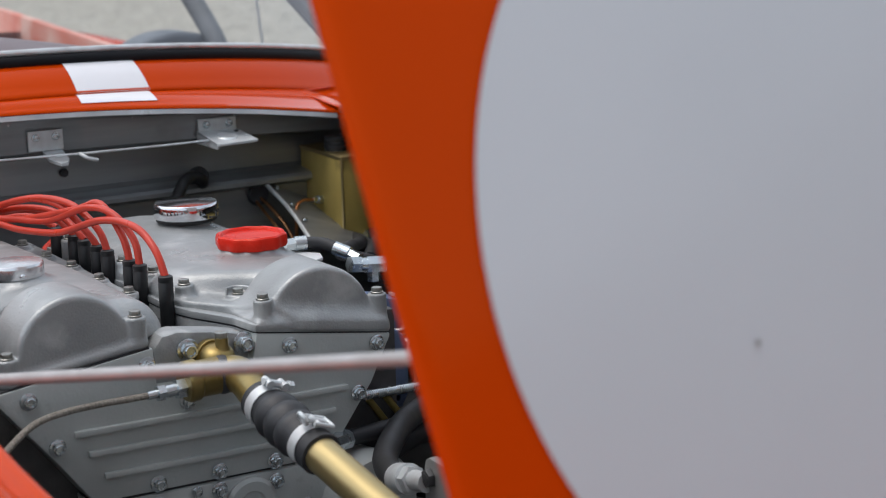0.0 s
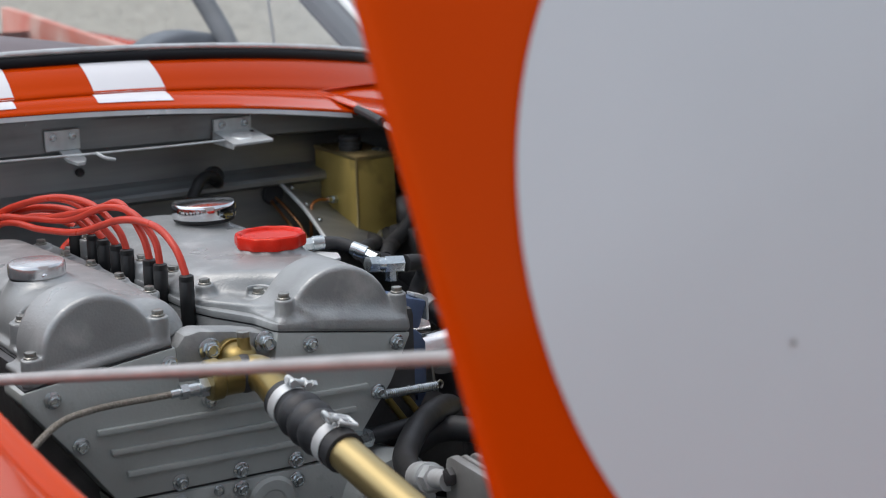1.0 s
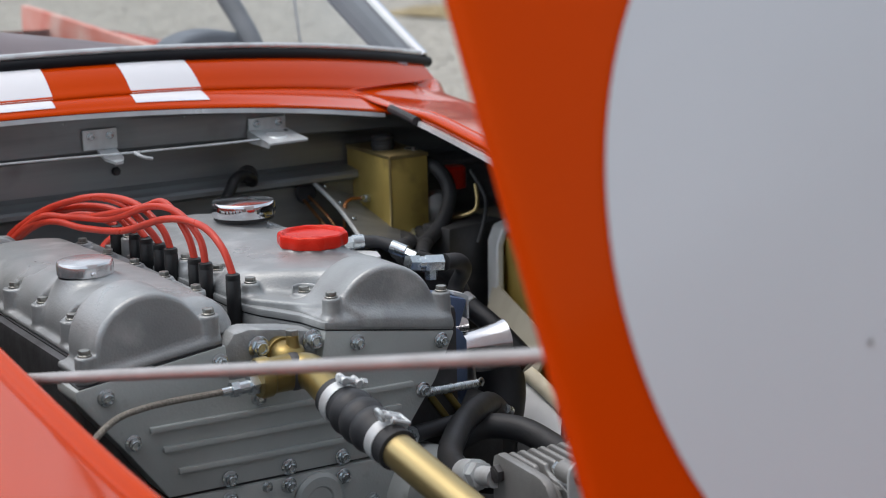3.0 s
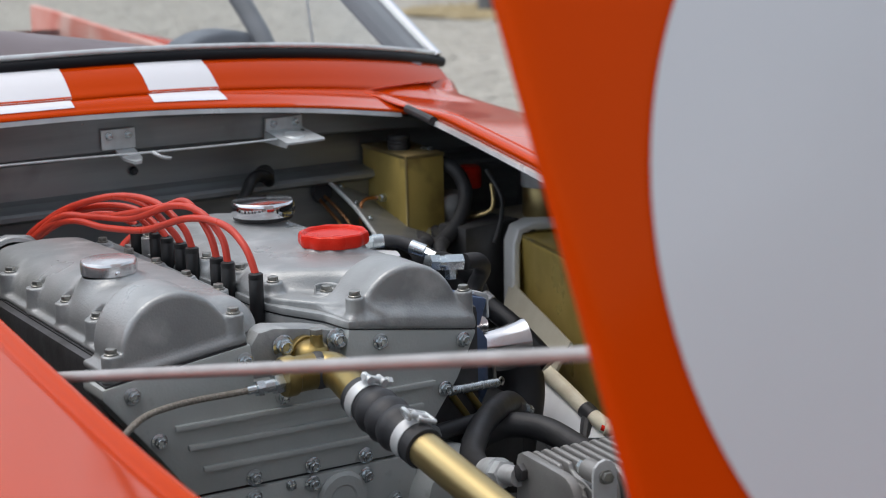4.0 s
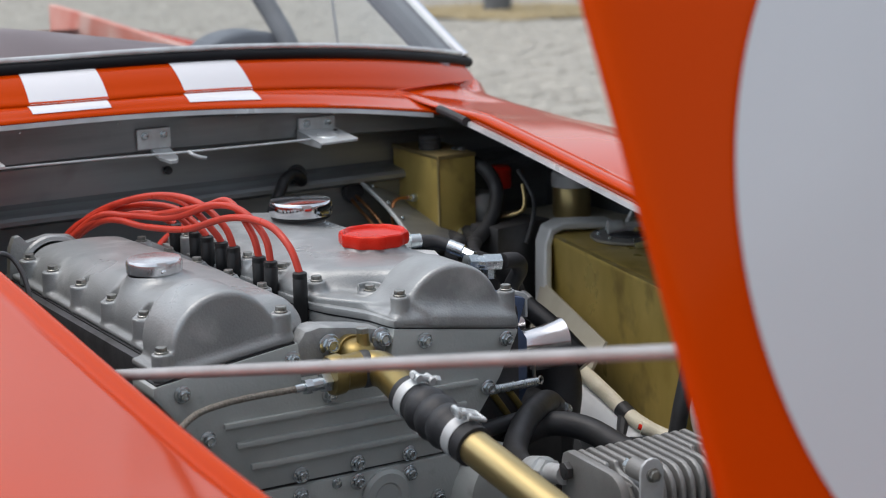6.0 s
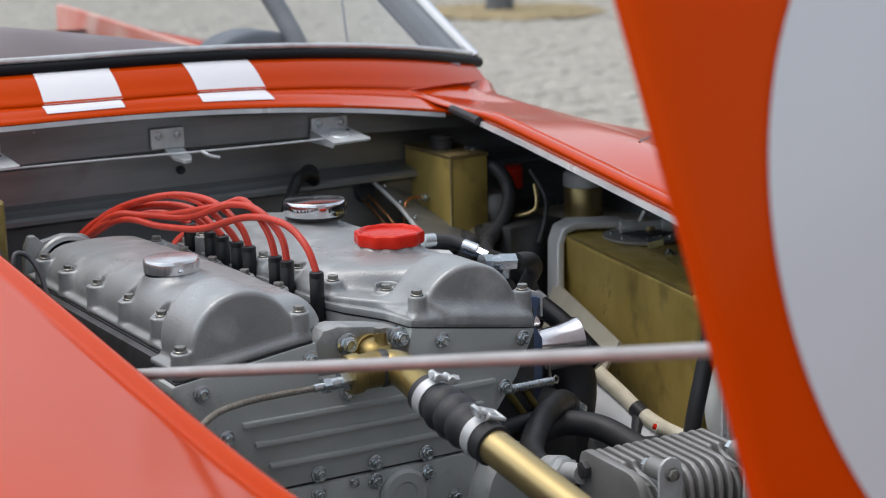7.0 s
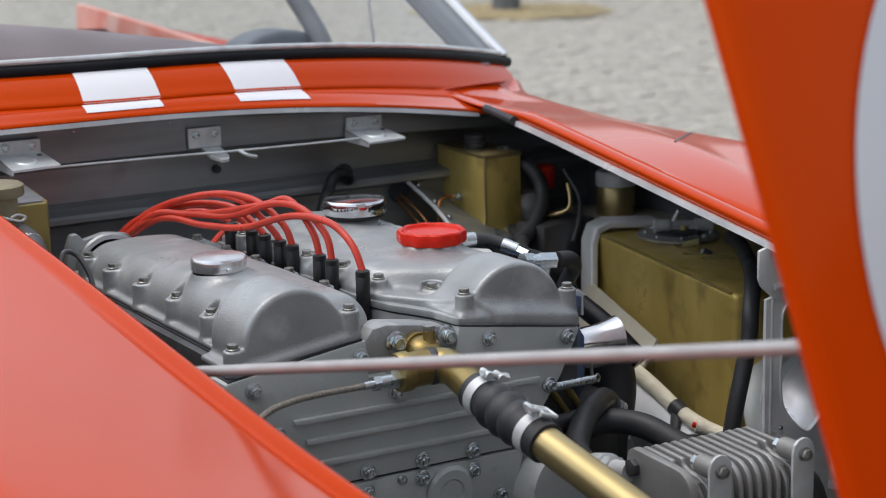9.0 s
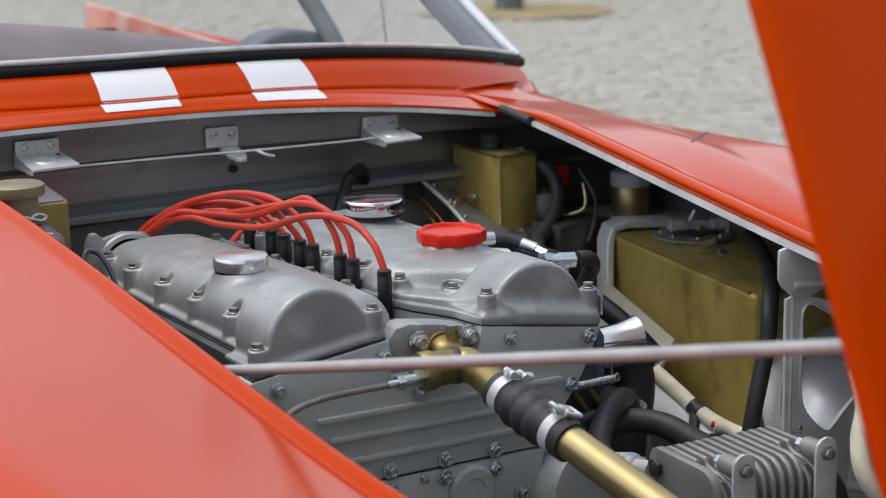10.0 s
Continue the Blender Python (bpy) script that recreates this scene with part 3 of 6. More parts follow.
rim.grid([[(lambda p: (p[0], p[1] + dy, p[2] + dz))(cowl_edge(x)) for dy, dz in ((0.006, -0.001), (-0.001, -0.0025), (-0.002, -0.0090), (0.04, -0.013))] for x in span(-0.35, 0.50, 40)])
part("opening_rim", rim, SILVER, car, "bare silver rim of the bonnet opening")
sl = Shape()
sl.tube([(edge_x(1, y) - 0.006, y, edge_z(y) + 0.003) for y in (0.632, 0.60, 0.57, 0.545)], 0.0068, 10, 3)
part("rim_sleeve", sl, RUBBER, car, "dark rubber sleeve on the opening rim")
# panel gap across the far fender
gp = Shape()
gp.tube([(lambda x, y: (x, y, fender_z(1, x, y) + 0.0008))(0.620 + 0.118 * t, 0.340 + 0.107 * t) for t in span(-0.08, 0.97, 14)] + [(0.79, 0.490, 0.672), (0.82, 0.515, 0.645)], 0.0022, 6, 2)
part("panel_gap", gp, DARK, car)
# ---- firewall and inner panels ----
fw = Shape()
PROFILE = [(0.682, 0.7555, 1), (0.696, 0.754, 1), (0.712, 0.750, 1), (0.716, 0.742, 0.7), (0.716, 0.700, 0.3), (0.722, 0.694, 0.2), (0.770, 0.688, 0.1), (0.776, 0.682, 0), (0.776, 0.634, 0), (0.768, 0.628, 0),
           (0.728, 0.624, 0), (0.724, 0.620, 0), (0.724, 0.614, 0), (0.746, 0.606, 0), (0.748, 0.59, 0), (0.748, 0.20, 0)]
fw.grid([[(x, y, z - k * 0.13 * max(0, x + 0.06) ** 2) for y, z, k in PROFILE] for x in span(-0.62, 0.78, 56)])
firewall = part("firewall", fw, SHEET, car, "dull folded aluminium firewall", sharp=30)
for x, z, r in ((0.113, 0.658, 0.0055), (0.306, 0.632, 0.015), (0.403, 0.597, 0.015)):
    g = Shape()
    g.lathe([(r * 0.35, -0.002), (r * 1.05, -0.002), (r * 1.2, 0.002), (r, 0.006), (r * 0.4, 0.004)], (x, 0.774 if z > 0.64 else 0.744, z), (0, -1, 0), 20)
    part("grommet", g, RUBBER, firewall, "black rubber grommet")
for x in (-0.30, -0.12, 0.02, 0.20, 0.36):
    placed("rivet", SMALLBOLT, firewall, (x, 0.718, 0.742 - 0.10 * (x + 0.06) ** 2), (0, -1, 0.2)).scale = (0.5, 0.5, 0.4)
iw = Shape()
iw.box(0.772, 0.787, -0.95, 0.76, 0.2, 0.62, 0.003)
part("inner_wing", iw, DARK, car, "dark inner wing panel")
iw = Shape()
iw.box(-0.67, -0.655, -0.95, 0.75, 0.2, 0.62, 0.003)
part("inner_wing", iw, DARK, car, "dark inner wing panel")
iw = Shape()
iw.box(-0.66, 0.81, -0.98, 0.80, 0.155, 0.17, 0.003)
part("bay_floor", iw, DARK, car, "dark engine bay floor")


def catch(x, z, label):
    """A bonnet catch: a riveted upright with a sloping dished shelf. x, z: middle of the fold between them."""
    b = thing("bonnet_catch", (x, 0.70, z - 0.01), label, "catch", "bonnet catches")
    s = Shape()
    s.box(x - 0.030, x + 0.030, 0.7085, 0.7135, z - 0.004, z + 0.0175, 0.001)
    part("backplate", s, DULLZINC, b)
    top = [(x - 0.032, 0.712, z + 0.001), (x + 0.031, 0.712, z), (x + 0.0355, 0.650, z - 0.010), (x + 0.0335, 0.646, z - 0.0105), (x - 0.031, 0.636, z - 0.010), (x - 0.0335, 0.639, z - 0.0095)]
    s = Shape()
    s.solid([[(a, q, c - 0.003) for a, q, c in top], top])
    s.solid([[(a, q, c) for a, q, c in (top[0], top[5], (top[5][0], top[5][1], top[5][2] - 0.008), (top[0][0], top[0][1], top[0][2] - 0.018))],
             [(a + 0.0025, q, c) for a, q, c in (top[0], top[5], (top[5][0], top[5][1], top[5][2] - 0.008), (top[0][0], top[0][1], top[0][2] - 0.018))]])
    part("shelf", s, DULLZINC, b, "plated dished shelf", sharp=25)
    s = Shape()
    s.lathe([(0.0165, -0.001), (0.0165, 0.0006), (0.0145, 0.0022), (0.012, 0.0010), (0.004, 0.0004)], (x - 0.004, 0.672, z - 0.0055), (0, -0.155, 1), 28)
    part("dished_ring", s, DULLZINC, b)
    s = Shape()
    s.lathe([(0.0035, -0.001), (0.0035, 0.0004)], (x + 0.023, 0.695, z - 0.0020), (0, -0.155, 1), 12)
    part("slot", s, RUBBER, b)
    for dx in (-0.018, 0.018):
        placed("rivet", SMALLBOLT, b, (x + dx, 0.7085, z + 0.009), (0, -1, 0))
    return b


catch(-0.200, 0.7205, "plated steel bonnet catch plate riveted to the firewall")
catch(0.327, 0.7055, "plated steel bonnet catch plate riveted to the firewall")
mb = thing("cable_guide", (0.066, 0.70, 0.69), "small plated cable guide bracket on the firewall", "bracket")
s = Shape()
s.box(0.044, 0.094, 0.7095, 0.7135, 0.702, 0.730, 0.001)
part("backplate", s, DULLZINC, mb)
s = Shape()
s.solid([[(a, q, 0.692 + (q - 0.655) * 0.17 - d) for a, q in ((0.064, 0.712), (0.092, 0.712), (0.086, 0.668), (0.079, 0.654), (0.068, 0.652), (0.060, 0.672))] for d in (0.004, 0.0)])
part("tongue", s, DULLZINC, mb)
for dx in (0.053, 0.081):
    placed("rivet", SMALLBOLT, mb, (dx + 0.002, 0.7095, 0.721), (0, -1, 0))
s = Shape()
s.tube([(-0.17, 0.672, 0.7035), (-0.02, 0.668, 0.702), (0.10, 0.664, 0.700), (0.22, 0.664, 0.6985), (0.30, 0.668, 0.698)], 0.0017, 8, 4)
s.tube([(0.10, 0.665, 0.700), (0.108, 0.655, 0.694), (0.122, 0.655, 0.690)], 0.0026, 8, 3)
lone("release_rod", s, DULLZINC, "thin steel bonnet release rod joining the catches", "rod")

# ---- the engine ----
engine = thing("engine", (0.0, 0.25, 0.2), "twin-cam engine with cast aluminium cam covers and a grey timing cover", "engine")


def blend(a, b, k):
    """Union of two distance fields with a fillet of about k."""
    h = np.clip(0.5 + 0.5 * (b - a) / k, 0, 1)
    return b + (a - b) * h - k * h * (1 - h)


def carve(a, b, k):
    """Field a with field b cut out, its rim rounded by k."""
    return -blend(-a, b, k)


def block(x, y, z, lo, hi, r):
    """Distance to a box with edges rounded by r."""
    q = [np.abs(v - (p + o) / 2) - ((o - p) / 2 - r) for v, p, o in zip((x, y, z), lo, hi)]
    out = np.sqrt(sum(np.maximum(v, 0) ** 2 for v in q))
    return out + np.minimum(np.maximum(np.maximum(q[0], q[1]), q[2]), 0) - r


def column(x, y, z, at, radius, low, top, r=0.002):
    """Distance to an upright round column with its top edge rounded; radius: at the top, and at the bottom."""
    t = np.clip((top - z) / (top - low), 0, 1)
    d = np.sqrt((x - at[0]) ** 2 + (y - at[1]) ** 2) - (radius[0] + (radius[1] - radius[0]) * t * t) + r
    h = np.abs(z - (low + top) / 2) - (top - low) / 2 + r
    return np.minimum(np.maximum(d, h), 0) + np.sqrt(np.maximum(d, 0) ** 2 + np.maximum(h, 0) ** 2) - r


def arch(x, y, z, foot, slope, mid, radius, rise, reach, r):
    """Distance to a half-round end casting that leans with its base line; mid: its middle along the base."""
    c = 1 / math.hypot(1, slope)
    u = (x - foot[0]) * c + (z - foot[1]) * slope * c - mid
    w = (z - foot[1]) * c - (x - foot[0]) * slope * c
    d = np.where(w > rise, np.sqrt(u * u + (w - rise) ** 2), np.abs(u)) - radius + r
    h = np.abs(y - (reach[0] + reach[1]) / 2) - (reach[1] - reach[0]) / 2 + r
    return np.minimum(np.maximum(d, h), 0) + np.sqrt(np.maximum(d, 0) ** 2 + np.maximum(h, 0) ** 2) - r


def casting(field, lo, hi, step):
    """Mesh of the zero surface of a distance field: one vertex in each cell that it crosses, drawn onto the surface."""
    ax = [np.arange(p, q, step) for p, q in zip(lo, hi)]
    f = field(*np.meshgrid(*ax, indexing="ij"))
    n = f.shape
    neg = f < 0
    corner = lambda g, i, j, k: g[i:n[0] - 1 + i, j:n[1] - 1 + j, k:n[2] - 1 + k]
    some, every = np.zeros([m - 1 for m in n], bool), np.ones([m - 1 for m in n], bool)
    for i, j, k in itertools.product((0, 1), repeat=3):
        some |= corner(neg, i, j, k)
        every &= corner(neg, i, j, k)
    live = some & ~every
    cells = np.argwhere(live)
    ids = np.full(live.shape, -1)
    ids[live] = np.arange(len(cells))
    p = np.array(lo) + (cells + 0.5) * step
    e = step * 0.2
    for _ in range(4):
        v = field(p[:, 0], p[:, 1], p[:, 2])
        g = np.stack([(field(*(p + d).T) - field(*(p - d).T)) / (2 * e) for d in np.eye(3) * e], 1)
        p = p - np.clip(v / np.maximum((g * g).sum(1), 0.25), -step, step)[:, None] * g
    faces = []
    for a in range(3):
        b, c = (a + 1) % 3, (a + 2) % 3
        lead = [slice(1, -1)] * 3
        lead[a] = slice(0, -1)
        nxt = list(lead)
        nxt[a] = slice(1, None)
        inside = neg[tuple(lead)]
        where = np.argwhere(inside != neg[tuple(nxt)])
        flip = inside[tuple(where.T)]
        where[:, b] += 1
        where[:, c] += 1
        quad = []
        for db, dc in ((0, 0), (-1, 0), (-1, -1), (0, -1)):
            q = where.copy()
            q[:, b] += db
            q[:, c] += dc
            quad.append(ids[tuple(q.T)])
        quad = np.stack(quad, 1)
        quad[~flip] = quad[~flip][:, ::-1]
        faces.append(quad)
    return Shape().add(p.tolist(), np.concatenate(faces).tolist())


def left_base(x):
    return 0.6033 + 0.125 * (x + 0.0787)


def right_base(x):
    return 0.6005 - 0.16 * np.maximum(x - 0.040, 0)


SIDE_BOLTS = [(-0.189, 0.1350), (-0.189, 0.2260), (-0.191, 0.3170), (-0.192, 0.4090), (-0.193, 0.4890)]
PLUG_BOLTS = [(-0.0319, 0.1731), (-0.0341, 0.2567), (-0.0352, 0.3431), (-0.0403, 0.4161), (-0.0417, 0.5005)]
INNER_BOLTS = [(0.0190, 0.1385), (0.0165, 0.2195), (0.0115, 0.2985), (0.0085, 0.3830), (0.006, 0.462)]


def left_field(x, y, z):
    crown = z + 1.5 * (x + 0.122) ** 2 + 0.036 * np.maximum(0, y - 0.21)
    f = block(x, y, crown, (-0.195, 0.03, 0.50), (-0.043, 0.530, 0.6435), 0.034)
    f = blend(f, arch(x, y, z, (-0.0787, 0.6033), 0.125, -0.0745, 0.0595, 0.0115, (0.008, 0.086), 0.006), 0.014)
    f = blend(f, block(x, y, z - left_base(x), (-0.226, 0.0030, -0.03), (-0.0800, 0.085, 0.006), 0.003), 0.009)
    f = blend(f, column(x, y, z, (-0.147, 0.203), (0.0285, 0.034), 0.60, 0.6475), 0.018)
    for px, py in SIDE_BOLTS:
        f = blend(f, column(x, y, z, (px - 0.003, py), (0.0105, 0.0112), 0.56, 0.6185), 0.009)
        f = carve(f, column(x, y, z, (px - 0.001, py), (0.0098, 0.0098), 0.6185, 0.70, 0.0005), 0.003)
    for px, py in PLUG_BOLTS:
        f = blend(f, column(x, y, z, (px, py), (0.0105, 0.0120), 0.56, 0.6190), 0.006)
        f = carve(f, column(x, y, z, (px, py), (0.0105, 0.0105), 0.6190, 0.70, 0.0005), 0.0015)
    for px, pz, w in ((-0.0885, 0.6330, 0.0105), (-0.2215, 0.6115, 0.0100)):
        f = blend(f, column(x, y, z, (px, 0.0135), (w, w + 0.004), 0.56, pz), 0.005)
        f = carve(f, column(x, y, z, (px, 0.0135), (w - 0.0005, w - 0.0005), pz, 0.72, 0.0005), 0.0015)
    skirt = block(x, y, z - left_base(x), (-0.204, 0.03, -0.02), (-0.022, 0.534, 0.0045), 0.003)
    f = blend(f, -blend(-skirt, (0.55 * (y - 0.085) - (x + 0.070)) / 1.14, 0.003), 0.005)
    return -blend(-f, z - left_base(x) + 0.0015, 0.004)


def right_field(x, y, z):
    crown = z + 0.10 * np.maximum(0, x - 0.12) + 1.2 * np.minimum(0, x - 0.06) ** 2
    f = block(x, y, crown, (0.009, 0.082, 0.50), (0.208, 0.530, 0.6345), 0.024)
    f = -blend(-f, ((x + 1.57 * y) - 0.257) / 1.86, 0.022)
    skirt = block(x, y, z - right_base(x), (0.006, 0.0, -0.03), (0.197, 0.532, 0.0125), 0.004)
    f = blend(f, -blend(-skirt, ((x + 0.62 * y) - 0.083) / 1.18, 0.004), 0.016)
    f = blend(f, block(x, y, z - right_base(x), (0.040, 0.0015, -0.03), (0.197, 0.15, 0.007), 0.003), 0.006)
    f = blend(f, arch(x, y, z, (0.0368, 0.6014), -0.165, 0.0812, 0.0640, 0.0028, (0.009, 0.078), 0.0055), 0.022)
    f = blend(f, column(x, y, z, (0.144, 0.226), (0.0365, 0.041), 0.60, 0.6390, 0.001), 0.012)
    f = blend(f, column(x, y, z, (0.150, 0.427), (0.0300, 0.034), 0.60, 0.6430, 0.001), 0.012)
    for px, py in INNER_BOLTS:
        f = blend(f, column(x, y, z, (px, py), (0.0105, 0.0120), 0.56, 0.6265), 0.007)
        f = carve(f, column(x, y, z, (px, py), (0.0100, 0.0100), 0.6265, 0.70, 0.0005), 0.0015)
    f = blend(f, column(x, y, z, (0.0655, 0.0995), (0.0140, 0.0145), 0.56, 0.6235, 0.002), 0.006)
    f = carve(f, column(x, y, z, (0.0640, 0.0975), (0.0118, 0.0118), 0.6170, 0.70, 0.0005), 0.0015)
    for px, pz in ((0.0525, 0.6290), (0.1895, 0.6155)):
        f = blend(f, column(x, y, z, (px, 0.0125), (0.0100, 0.0135), 0.55, pz), 0.005)
        f = carve(f, column(x, y, z, (px, 0.0125), (0.0095, 0.0095), pz, 0.72, 0.0005), 0.0015)
    return -blend(-f, z - right_base(x) + 0.0015, 0.004)


left_cover = part("cam_cover", casting(left_field, (-0.250, -0.006, 0.570), (0.0, 0.545, 0.684), 0.002), CAST, engine, "sand-cast aluminium cam cover", sharp=80)
right_cover = part("cam_cover", casting(right_field, (-0.012, -0.006, 0.550), (0.296, 0.545, 0.680), 0.002), CAST, engine, "sand-cast aluminium cam cover", sharp=80)
for cov, places in ((left_cover, [(x, y, 0.6183) for x, y in SIDE_BOLTS] + [(x, y, 0.6188) for x, y in PLUG_BOLTS] + [(-0.0885, 0.0135, 0.6328), (-0.2215, 0.0135, 0.6113)]),
                    (right_cover, [(x, y, 0.6263) for x, y in INNER_BOLTS] + [(0.0640, 0.0975, 0.6168), (0.0525, 0.0125, 0.6288), (0.1895, 0.0125, 0.6153)])):
    for p in places:
        placed("bolt", BOLT, cov, p, turn=p[1] * 50)


def bent(shape, base):
    """A flat plate laid along a sloping base line."""
    shape.v = [(x, y, z + float(base(x))) for x, y, z in shape.v]
    return shape


s = Shape()
s.prism([(-0.002, 0.53), (-0.001, 0.165), (0.002, 0.125), (0.009, 0.098), (0.020, 0.072), (0.031, 0.045), (0.0355, 0.006), (0.0375, 0.0), (0.1965, 0.0), (0.199, 0.07), (0.202, 0.10), (0.203, 0.13), (0.203, 0.53)], "z", -0.0025, 0.0055, 0.002)
part("flange", bent(s, right_base), CAST, right_cover)
s = Shape()
s.prism([(0.001, 0.525), (0.002, 0.165), (0.005, 0.125), (0.011, 0.099), (0.022, 0.074), (0.032, 0.047), (0.0375, 0.008), (0.040, 0.002), (0.194, 0.002), (0.196, 0.07), (0.199, 0.10), (0.200, 0.13), (0.200, 0.525)], "z", -0.0045, -0.0025, 0)
part("gasket", bent(s, right_base), RUBBER, right_cover)
s = Shape()
s.prism([(-0.001, 0.53), (0.000, 0.165), (0.003, 0.125), (0.009, 0.100), (0.020, 0.075), (0.031, 0.048), (0.036, 0.030), (0.192, 0.030), (0.197, 0.07), (0.200, 0.10), (0.201, 0.13), (0.201, 0.53)], "z", -0.040, -0.0045, 0.002)
part("camshaft_carrier", bent(s, right_base), CAST, engine, "cast cam carrier below the cover")
s = Shape()
s.prism([(-0.234, 0.002), (-0.080, 0.002), (-0.072, 0.088), (-0.028, 0.168), (-0.024, 0.53), (-0.205, 0.53), (-0.206, 0.080), (-0.232, 0.07)], "z", -0.0035, -0.001, 0)
part("gasket", bent(s, left_base), RUBBER, left_cover)
s = Shape()
s.prism([(-0.185, 0.04), (-0.082, 0.04), (-0.077, 0.09), (-0.032, 0.172), (-0.028, 0.53), (-0.190, 0.53)], "z", -0.045, -0.0035, 0.002)
part("camshaft_carrier", bent(s, left_base), STEEL_DARK, engine, "dark cam carrier below the cover")

# timing cover, split into an upper and a lower casting
tc = Shape()
tc.prism([(-0.238, 0.5808), (-0.0765, 0.6009), (-0.0745, 0.560), (0.030, 0.556), (0.0375, 0.5971), (0.198, 0.5716), (0.196, 0.566), (0.172, 0.520), (0.117, 0.447), (-0.148, 0.452), (-0.185, 0.503), (-0.238, 0.570)], "y", 0.0, 0.055, 0.003)
timing = part("timing_cover", tc, COVER, engine, "matt grey timing cover")
tl = Shape()
tl.prism([(-0.150, 0.4495), (0.120, 0.4445), (0.108, 0.40), (0.095, 0.25), (-0.125, 0.25), (-0.140, 0.40)], "y", -0.002, 0.055, 0.003)
lower_timing = part("lower_timing_cover", tl, COVER, engine, "matt grey lower timing cover")
gs = Shape()
gs.box(-0.148, 0.118, 0.003, 0.05, 0.4470, 0.4500, 0)
part("gasket", gs, RUBBER, timing)
for x0, x1, z0, z1 in ((-0.165, 0.141, 0.528, 0.5215), (-0.152, 0.125, 0.505, 0.4985), (-0.137, 0.100, 0.4795, 0.4735)):
    s = Shape()
    for a, b in ((x0, x1),):
        za, zb = z0 + (z1 - z0) * (a - x0) / (x1 - x0), z0 + (z1 - z0) * (b - x0) / (x1 - x0)
        s.prism([(a, za - 0.0030), (b, zb - 0.0030), (b, zb + 0.0030), (a, za + 0.0030)], "y", -0.0050, 0.002, 0.0012)
    part("rib", s, COVER, timing)
for x, z in ((0.074, 0.579), (0.179, 0.564), (-0.085, 0.585), (-0.208, 0.570), (-0.183, 0.518), (-0.081, 0.459), (-0.013, 0.458), (0.051, 0.456), (0.154, 0.512), (-0.044, 0.540)):
    placed("nut", NUT, timing, (x, -0.001, z), (0, -1, 0), x * 40)
for x, z in ((-0.015, 0.4385), (0.050, 0.4345), (-0.083, 0.4375), (0.085, 0.40)):
    placed("nut", NUT, lower_timing, (x, -0.003, z), (0, -1, 0), x * 40)
for x, z in ((-0.040, 0.442), (-0.10, 0.40), (0.02, 0.395)):
    placed("bolt", SMALLBOLT, lower_timing, (x, -0.003, z), (0, -1, 0), x * 40)
s = Shape()
s.lathe([(0.030, 0.0), (0.030, 0.003), (0.026, 0.006), (0.016, 0.006), (0.014, 0.004)], (0.02, -0.002, 0.415), (0, -1, 0), 28)
part("bearing_boss", s, COVER, lower_timing)
bk = Shape()
bk.box(-0.215, 0.235, 0.05, 0.53, 0.36, 0.585, 0.01)
bk.box(-0.12, 0.13, 0.04, 0.56, 0.165, 0.40, 0.01)
part("engine_block", bk, STEEL_DARK, engine, "dark grey engine block")
hd = Shape()
hd.box(-0.075, 0.045, 0.055, 0.52, 0.555, 0.574, 0.004)
part("plug_valley", hd, CAST, engine)


def filler_cap(name, x, y, z, r, h, label, metal):
    c = thing(name, (x, y, z - 0.02), label, "cap")
    s = Shape()
    s.lathe([(r * 0.80, -0.022), (r * 0.74, -0.012), (r * 0.70, -0.004), (r * 0.72, 0.0)], (x, y, z), (0, 0, 1), 32)
    part("neck", s, CAST, c, "cast filler neck")
    s = Shape()
    s.lathe([(r * 0.90, -0.0035), (r * 0.95, -0.002), (r * 0.95, 0.001), (r * 0.90, 0.0025)], (x, y, z), (0, 0, 1), 36)
    part("seal", s, BOOT, c, "black rubber seal")
    s = Shape()
    s.lathe([(r * 0.86, 0.001), (r * 0.99, 0.002), (r, 0.004), (r, h - 0.004), (r * 0.985, h - 0.0015), (r * 0.95, h), (r * 0.5, h + 0.0012), (r * 0.05, h + 0.0016)], (x, y, z), (0, 0, 1), 48)
    part("lid", s, metal, c)
    return c


cc = filler_cap("oil_breather", 0.150, 0.427, 0.6405, 0.0410, 0.0205, "round chrome breather cap on the cam cover", CHROME)
for a in (-0.75, -0.45):
    s = Shape()
    s.lathe([(0.003, 0), (0.003, 0.0006)], (0.150 + 0.0409 * math.cos(a), 0.427 + 0.0409 * math.sin(a), 0.6505), (math.cos(a), math.sin(a), 0), 12)
    part("vent_hole", s, RUBBER, cc)
fcap = filler_cap("filler_cap", -0.147, 0.203, 0.6475, 0.0310, 0.0165, "small round polished filler cap on the cam cover", CAPMETAL)
s = Shape()
s.lathe([(0.003, 0.0), (0.0028, 0.002), (0.0015, 0.003)], (-0.149, 0.1725, 0.6535), (-0.05, -1, 0.1), 12)
part("catch_pin", s, POLISHED, fcap)
oc = thing("oil_filler_cap", (0.144, 0.226, 0.62), "red plastic oil filler cap with a scalloped rim", "cap")
s = Shape()
s.lathe([(0.040, -0.012), (0.0365, -0.004), (0.0355, 0.006)], (0.144, 0.226, 0.633), (0, 0, 1), 36)
part("neck", s, CAST, oc, "cast filler neck")
s = Shape()
s.lathe([(0.036, 0.0), (0.0400, 0.001), (0.0415, 0.004), (0.0415, 0.0115), (0.0405, 0.0150), (0.0385, 0.0165), (0.036, 0.0155), (0.034, 0.0125), (0.018, 0.0115), (0.001, 0.0115)], (0.144, 0.226, 0.6375), (0, 0, 1), 80,
        wave=lambda a, k: 1 + (0.030 * math.cos(10 * a) if 1 <= k <= 5 else 0))
